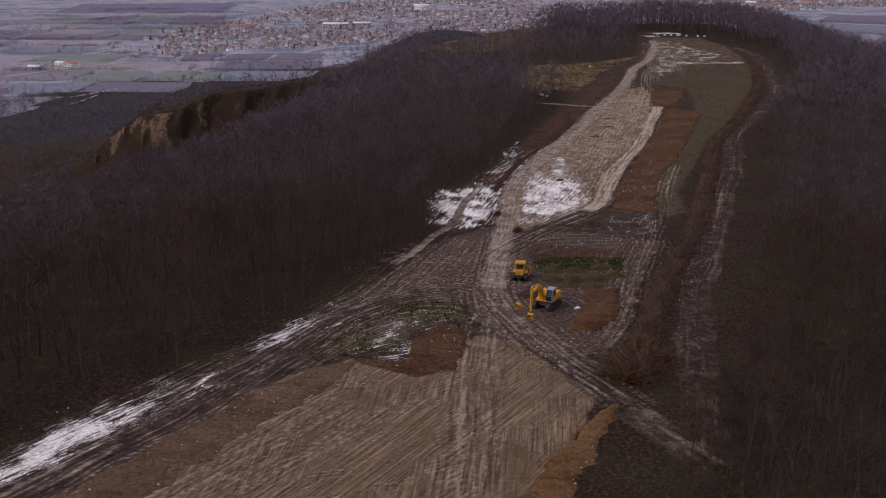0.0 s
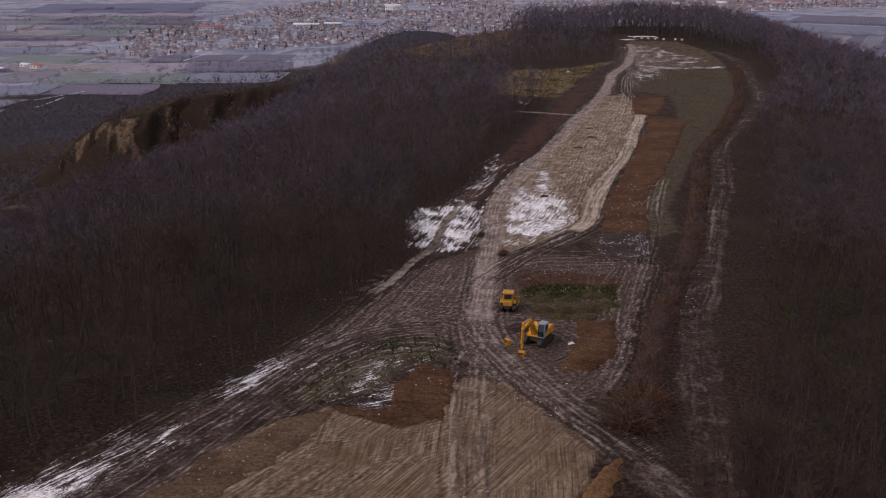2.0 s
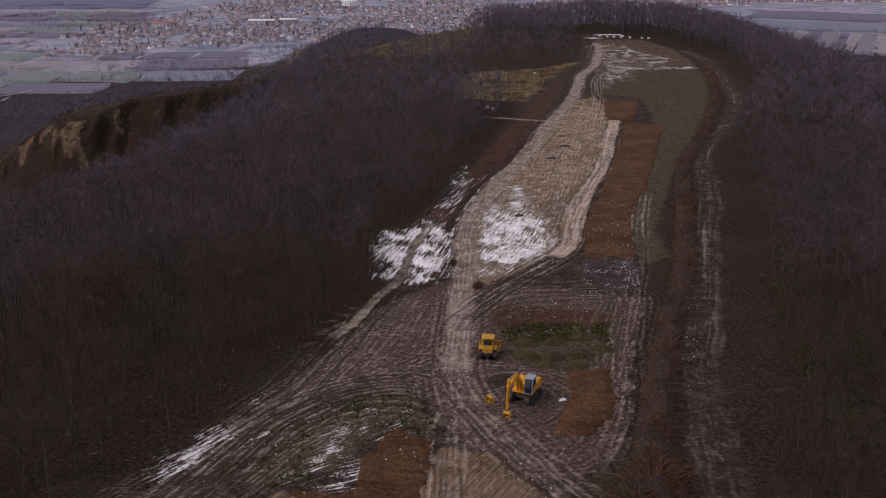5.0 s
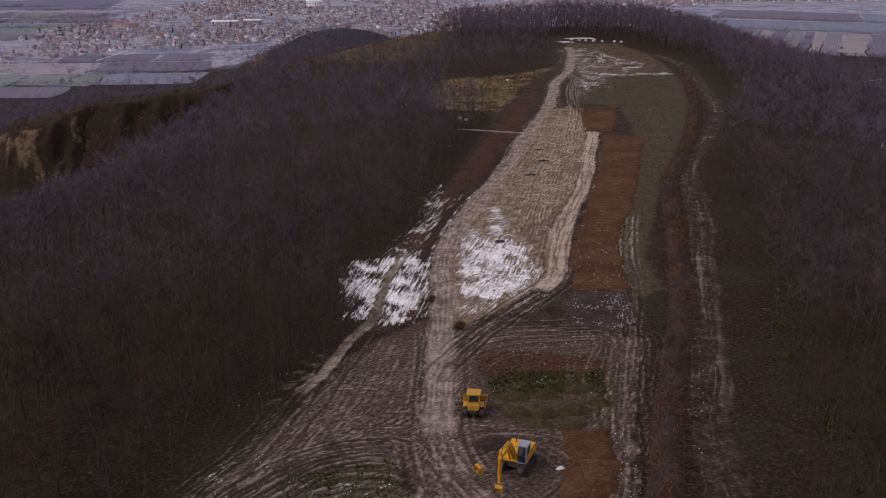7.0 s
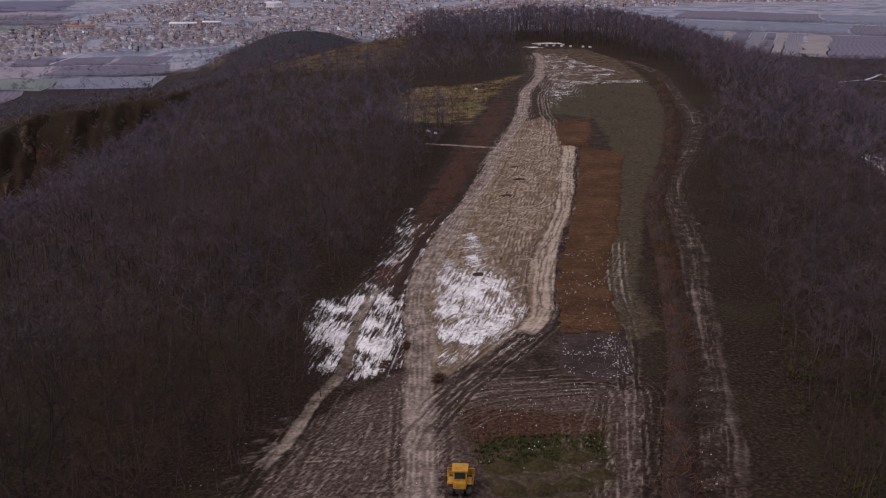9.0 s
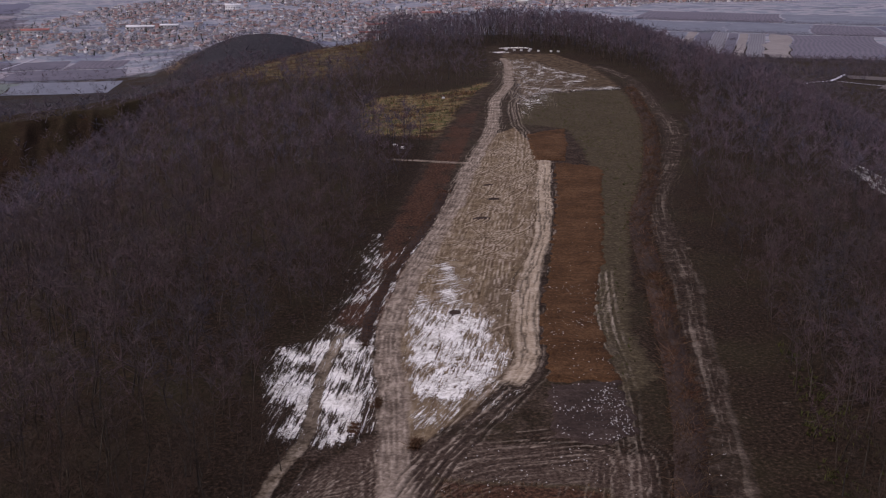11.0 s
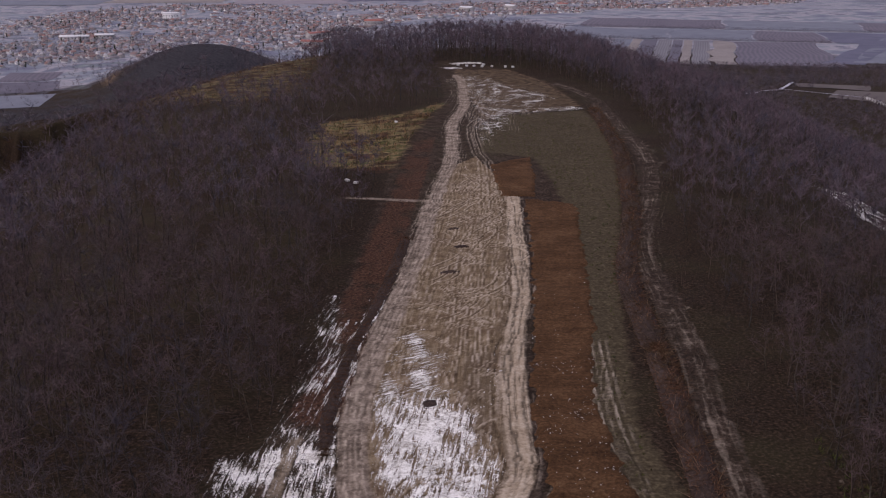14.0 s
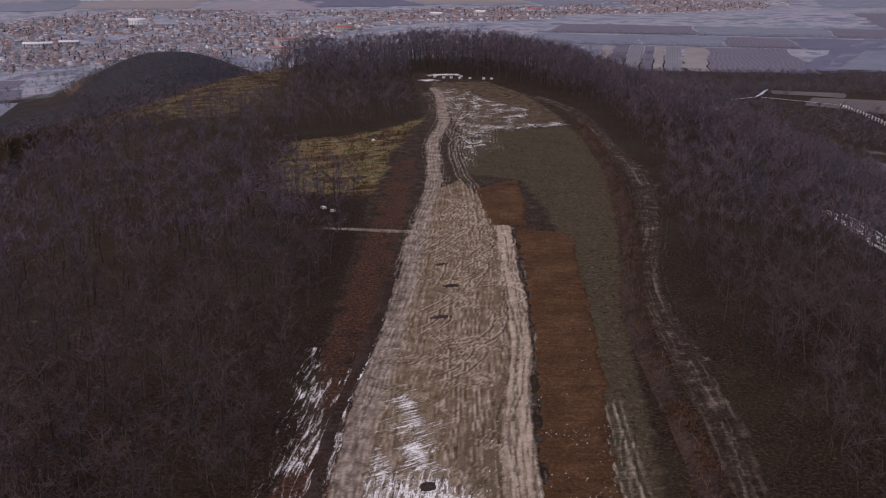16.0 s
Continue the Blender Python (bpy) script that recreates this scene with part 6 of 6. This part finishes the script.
def lower_woods():
    g = np.random.default_rng(77)
    x, y = scatter(-600, 900, 180, 1440, 8.4, g)
    z, d = height(x, y), x - axis(y)
    flank = ((z < -50) | (d > 165) | (d < -150)) & (z > -112)
    dense = fbm(x / 70, y / 70, 88)
    flank |= (hump(x, y, -170, 880, 340, 500, 1, 5) > 0.35) & (x < 0) & (y < 1150) & (g.random(len(x)) < 0.55)
    flank |= (x > 230) & (y > 560) & (y < 1420) & (z < -60) & (x + 0.5 * y < 1500)
    flank &= (x < 300) | (y < 1215 - 0.51 * (x - VX))
    ok = flank & ~((x > 440) & (y > 770) & (y < 950) & (dense < 0.62)) & (dense + g.uniform(-0.12, 0.12, len(x)) > 0.38) & (hump(x, y, -165, 585, 55, 20, 1, 4) + 0.4 * g.random(len(x)) < 1.1) & (hump(x, y, -15, 1270, 75, 85, 1, 3) + 0.3 * g.random(len(x)) < 0.7)
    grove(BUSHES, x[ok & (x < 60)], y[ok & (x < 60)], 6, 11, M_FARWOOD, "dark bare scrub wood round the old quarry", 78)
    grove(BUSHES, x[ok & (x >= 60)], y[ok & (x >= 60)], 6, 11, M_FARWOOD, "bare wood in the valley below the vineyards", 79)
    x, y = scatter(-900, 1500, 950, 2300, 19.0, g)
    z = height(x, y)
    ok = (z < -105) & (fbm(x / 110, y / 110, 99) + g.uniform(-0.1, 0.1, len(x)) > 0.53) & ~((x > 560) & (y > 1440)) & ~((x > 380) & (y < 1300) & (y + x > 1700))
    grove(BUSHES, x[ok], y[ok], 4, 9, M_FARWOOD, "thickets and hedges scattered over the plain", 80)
    hx, hy = [], []
    s, c = math.sin(radians(VA)), math.cos(radians(VA))
    for a0, a1, v in [(-190, 330, 390), (-150, 560, 620), (-60, 430, -14), (-60, 430, -30), (60, 300, -60), (20, 46, 120), (20, 46, 160), (20, 46, 200), (20, 46, 240), (70, 88, 60), (70, 88, 150), (70, 88, 250)]:
        a = np.arange(a0, a1, 3.2)
        w = v + g.uniform(-5, 5, len(a))
        a, w = VK * a, VK * w
        hx.append(VX + a * c + w * s), hy.append(VY - a * s + w * c)
    hx, hy = np.concatenate(hx), np.concatenate(hy)
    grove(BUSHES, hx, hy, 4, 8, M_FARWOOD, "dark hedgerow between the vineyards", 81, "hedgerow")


lower_woods()


def field_hedges():
    """Broken hedges and tree rows along the edges of the western fields."""
    g = np.random.default_rng(83)
    hx, hy = [], []
    for row in range(16):
        v = 955 + 105 * row
        for _ in range(7):
            a0, l = g.uniform(-1250, -250), g.uniform(40, 220)
            a = np.arange(a0, min(a0 + l, -230), 4.5)
            hx.append(a), hy.append(v + g.normal(0, 2.5, len(a)) + 0.06 * (a - a0))
        for _ in range(4):
            x0, w = g.uniform(-1250, -280), np.arange(0, g.uniform(30, 100), 5.0)
            hx.append(x0 + 0.08 * w + g.normal(0, 1.5, len(w))), hy.append(v + w)
    x, y = np.concatenate(hx), np.concatenate(hy)
    ok = (inside(TOWN, x, y) < 0) & (height(x, y) < -108)
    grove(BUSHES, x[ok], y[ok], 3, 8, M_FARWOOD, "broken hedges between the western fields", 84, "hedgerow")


field_hedges()


# ---- town ----
def tile_material():
    m, t, b = material("roof_tiles", 0.85)
    o = t.nodes.new("ShaderNodeObjectInfo")
    g = t.nodes.new("ShaderNodeNewGeometry")
    pick = maths(t, "FRACT", maths(t, "ADD", o.outputs["Random"], g.outputs["Random Per Island"]))
    col = ramp(t, pick, [(0.0, (0.31, 0.17, 0.15)), (0.25, (0.20, 0.175, 0.185)), (0.42, (0.36, 0.205, 0.18)), (0.55, (0.24, 0.235, 0.26)), (0.8, (0.30, 0.215, 0.205)), (1.0, (0.50, 0.50, 0.54))])
    n = noise_tex(t, coords(t, (1, 1, 1)), 1.5, 4)
    t.links.new(mix(t, maths(t, "MULTIPLY", n, 0.35), col, (0.16, 0.15, 0.15)), b.inputs["Base Color"])
    return m


def wall_material():
    m, t, b = material("house_plaster", 0.9)
    o = t.nodes.new("ShaderNodeObjectInfo")
    g = t.nodes.new("ShaderNodeNewGeometry")
    pick = maths(t, "FRACT", maths(t, "ADD", o.outputs["Random"], g.outputs["Random Per Island"]))
    t.links.new(ramp(t, pick, [(0.0, (0.50, 0.50, 0.53)), (0.3, (0.40, 0.38, 0.38)), (0.5, (0.85, 0.85, 0.86)), (0.62, (0.42, 0.38, 0.37)), (1.0, (0.48, 0.46, 0.46))]), b.inputs["Base Color"])
    return m


M_TILE, M_WALL, M_PANE = tile_material(), wall_material(), plain("window_dark", (0.03, 0.035, 0.045), 0.2, 0, 0.1, 2)


def house_shape(w, l, h, r):
    walls = (np.array([(-w, -l, -1), (w, -l, -1), (w, l, -1), (-w, l, -1), (-w, -l, h), (w, -l, h), (w, l, h), (-w, l, h), (0, -l, h + r), (0, l, h + r)], float),
             np.array([(0, 1, 5), (0, 5, 4), (1, 2, 6), (1, 6, 5), (2, 3, 7), (2, 7, 6), (3, 0, 4), (3, 4, 7), (4, 5, 8), (6, 7, 9)]))
    o, k = 0.5, r / w
    e = h - o * k + 0.12
    roof = (np.array([(-w - o, -l - o, e), (-w - o, l + o, e), (w + o, l + o, e), (w + o, -l - o, e), (0, -l - o, h + r + 0.15), (0, l + o, h + r + 0.15),
                      (-w - o, -l - o, e - 0.25), (-w - o, l + o, e - 0.25), (w + o, l + o, e - 0.25), (w + o, -l - o, e - 0.25)], float),
            np.array([(0, 4, 5), (0, 5, 1), (3, 2, 5), (3, 5, 4), (0, 1, 7), (0, 7, 6), (2, 3, 9), (2, 9, 8), (0, 6, 4), (3, 4, 9), (1, 5, 7), (2, 8, 5)]))
    return walls, roof


HOUSES = [house_shape(w, l, h, r) for w, l, h, r in ((4.0, 6.0, 3.2, 2.8), (4.5, 5.5, 3.6, 3.2), (3.8, 8.0, 3.0, 2.5), (5.0, 5.5, 5.2, 3.0), (4.2, 10.0, 3.4, 2.6))]
def build_town():
    g = np.random.default_rng(123)
    x, y = scatter(-560, 1950, 1400, 3200, 17.0, g)
    street = 0.35 + 0.5 * vnoise(x / 400, y / 400, 7)
    a, b = x * np.cos(street) + y * np.sin(street), -x * np.sin(street) + y * np.cos(street)
    ok = (inside(TOWN, x, y) + 120 * (fbm(x / 120, y / 120, 12) - 0.5) > 0) & (fbm(x / 160, y / 160, 14) + 0.4 * g.random(len(x)) > 0.63) & ((b % 52) > 9)
    x, y, street = x[ok], y[ok], street[ok]
    order = np.argsort(np.hypot(x - 250, y))
    x, y, street = x[order], y[order], street[order]
    turn = street + np.where(g.random(len(x)) < 0.7, 0, np.pi / 2) + g.normal(0, 0.06, len(x))
    z = height(x, y)
    which = g.integers(len(HOUSES), size=len(x))
    size = g.uniform(0.5, 0.85, len(x))
    meshes = [(mesh_from("wall", *w, [M_WALL]), mesh_from("roof", *r, [M_TILE])) for w, r in HOUSES]
    near = min(260, len(x))
    for i in range(near):
        top = new("house")
        for nm, me in zip(("wall", "roof"), meshes[which[i]]):
            new(nm, me).parent = top
        top.matrix_world = Matrix.LocRotScale((x[i], y[i], z[i]), Euler((0, 0, turn[i])), [size[i]] * 3)
        tagged(top, "plastered town house with a pitched tiled roof", "house", "town houses")
    q = np.arange(near, len(x))
    top = tagged(new("far_town_houses"), "far rows of plastered houses with tiled roofs", "houses", kind="stuff")
    for no, nm, mat in ((0, "wall", M_WALL), (1, "roof", M_TILE)):
        v, f = stamp(HOUSES, which[q], x[q], y[q], z[q], size[q] * 12.0, turn[q], no)
        tagged(new(nm, mesh_from(nm, v, f, [mat])), kind="stuff").parent = top
    tx, ty = x + g.normal(0, 9, len(x)), y + g.normal(0, 9, len(x))
    tx, ty = np.concatenate([tx, tx + 8, tx - 7]), np.concatenate([ty, ty + 8, ty + 5])
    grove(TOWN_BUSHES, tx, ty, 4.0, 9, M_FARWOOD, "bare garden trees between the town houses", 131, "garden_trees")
    tx, ty = x[::4] + g.normal(0, 11, len(x[::4])), y[::4] + g.normal(0, 11, len(x[::4]))
    grove(FIRS, tx, ty, 5, 10, M_FIR, "dark conifers between the town houses", 132, "conifers")
    return len(x)


build_town()


def hall(x, y, w, l, h, turn, roof_mat, label):
    """A large low building: walls with a row of windows under a pitched roof."""
    top = tagged(new("hall"), label, "building")
    (wv, wf), (rv, rf) = house_shape(w / 2, l / 2, h, w * 0.16)
    new("wall", mesh_from("wall", wv, wf, [M_WALL])).parent = top
    new("roof", mesh_from("roof", rv, rf, [roof_mat])).parent = top
    for k in range(max(2, int(l / 6))):
        yy = -l / 2 + (k + 0.5) * l / max(2, int(l / 6))
        for s in (-1, 1):
            ob = box_part("window", M_PANE, top, (0.12, 2.2, 1.6), (s * (w / 2 + 0.04), yy, h * 0.55), bevel=0)
    top.matrix_world = pose(x, y, float(height(x, y)), 0, 0, turn)


M_REDROOF = plain("bright_red_sheet_roof", (0.34, 0.135, 0.115), 0.7, 0, 0.2, 0.5)
M_WHITEROOF = plain("white_sheet_roof", (0.70, 0.70, 0.72), 0.6, 0, 0.1, 0.5)
for x, y, w, l, h, turn, mat, label in [
        (-505, 1420, 12, 24, 5, 60, M_REDROOF, "long farm hall with a bright red roof"), (-545, 1385, 10, 18, 5, 70, M_WHITEROOF, "white-roofed farm building by the fields"),
        (-512, 1180, 11, 22, 4, 80, M_REDROOF, "low barn with a red and white roof"), (-530, 1440, 9, 16, 4, 55, M_WHITEROOF, "small white-roofed shed beside the farm"),
        (-380, 1990, 16, 46, 8, 95, M_REDROOF, "large school-like building with a red roof"), (-210, 2060, 14, 50, 6, 85, M_WHITEROOF, "long white-roofed workshop hall"),
        (-160, 2080, 12, 34, 6, 80, M_WHITEROOF, "white-roofed workshop hall in the town"), (-50, 2520, 14, 36, 12, 75, M_WHITEROOF, "tall white apartment block in town"),
        (190, 1850, 14, 40, 8, 60, M_REDROOF, "large building with orange-red tiled roof"), (215, 1990, 14, 46, 9, 120, M_REDROOF, "large red-roofed building in the town centre"),
        (330, 2060, 16, 36, 9, 70, M_REDROOF, "red-roofed public building in town"), (560, 2250, 14, 30, 10, 40, M_WHITEROOF, "white flat-roofed block in the town"),
        (700, 2390, 14, 30, 10, 30, M_WHITEROOF, "white block at the town's edge"), (900, 2600, 14, 30, 9, 50, M_REDROOF, "red-roofed block in the far town")]:
    hall(x, y, w, l, h, turn, mat, label)


# ---- row of white posts in the valley ----
def post_row(x0, y0, x1, y1, count):
    top = tagged(new("post_fence"), "row of white concrete posts with a rail along a valley road", "fence")
    top.location = (x0, y0, float(height(x0, y0)))
    tops = []
    for k in range(count):
        f = k / (count - 1)
        x, y = x0 + (x1 - x0) * f, y0 + (y1 - y0) * f
        z = float(height(x, y)) - top.location.z
        box_part("post", M_WHITE, top, (0.8, 0.8, 3.0), (x - x0, y - y0, z + 1.3), bevel=0.06)
        tops.append((x - x0, y - y0, z + 2.0))
    for a, b in zip(tops, tops[1:]):
        part("rail", add_rod(bmesh.new(), a, b, 0.14, 6), M_WHITE, top)


post_row(506, 805, 488, 729, 16)
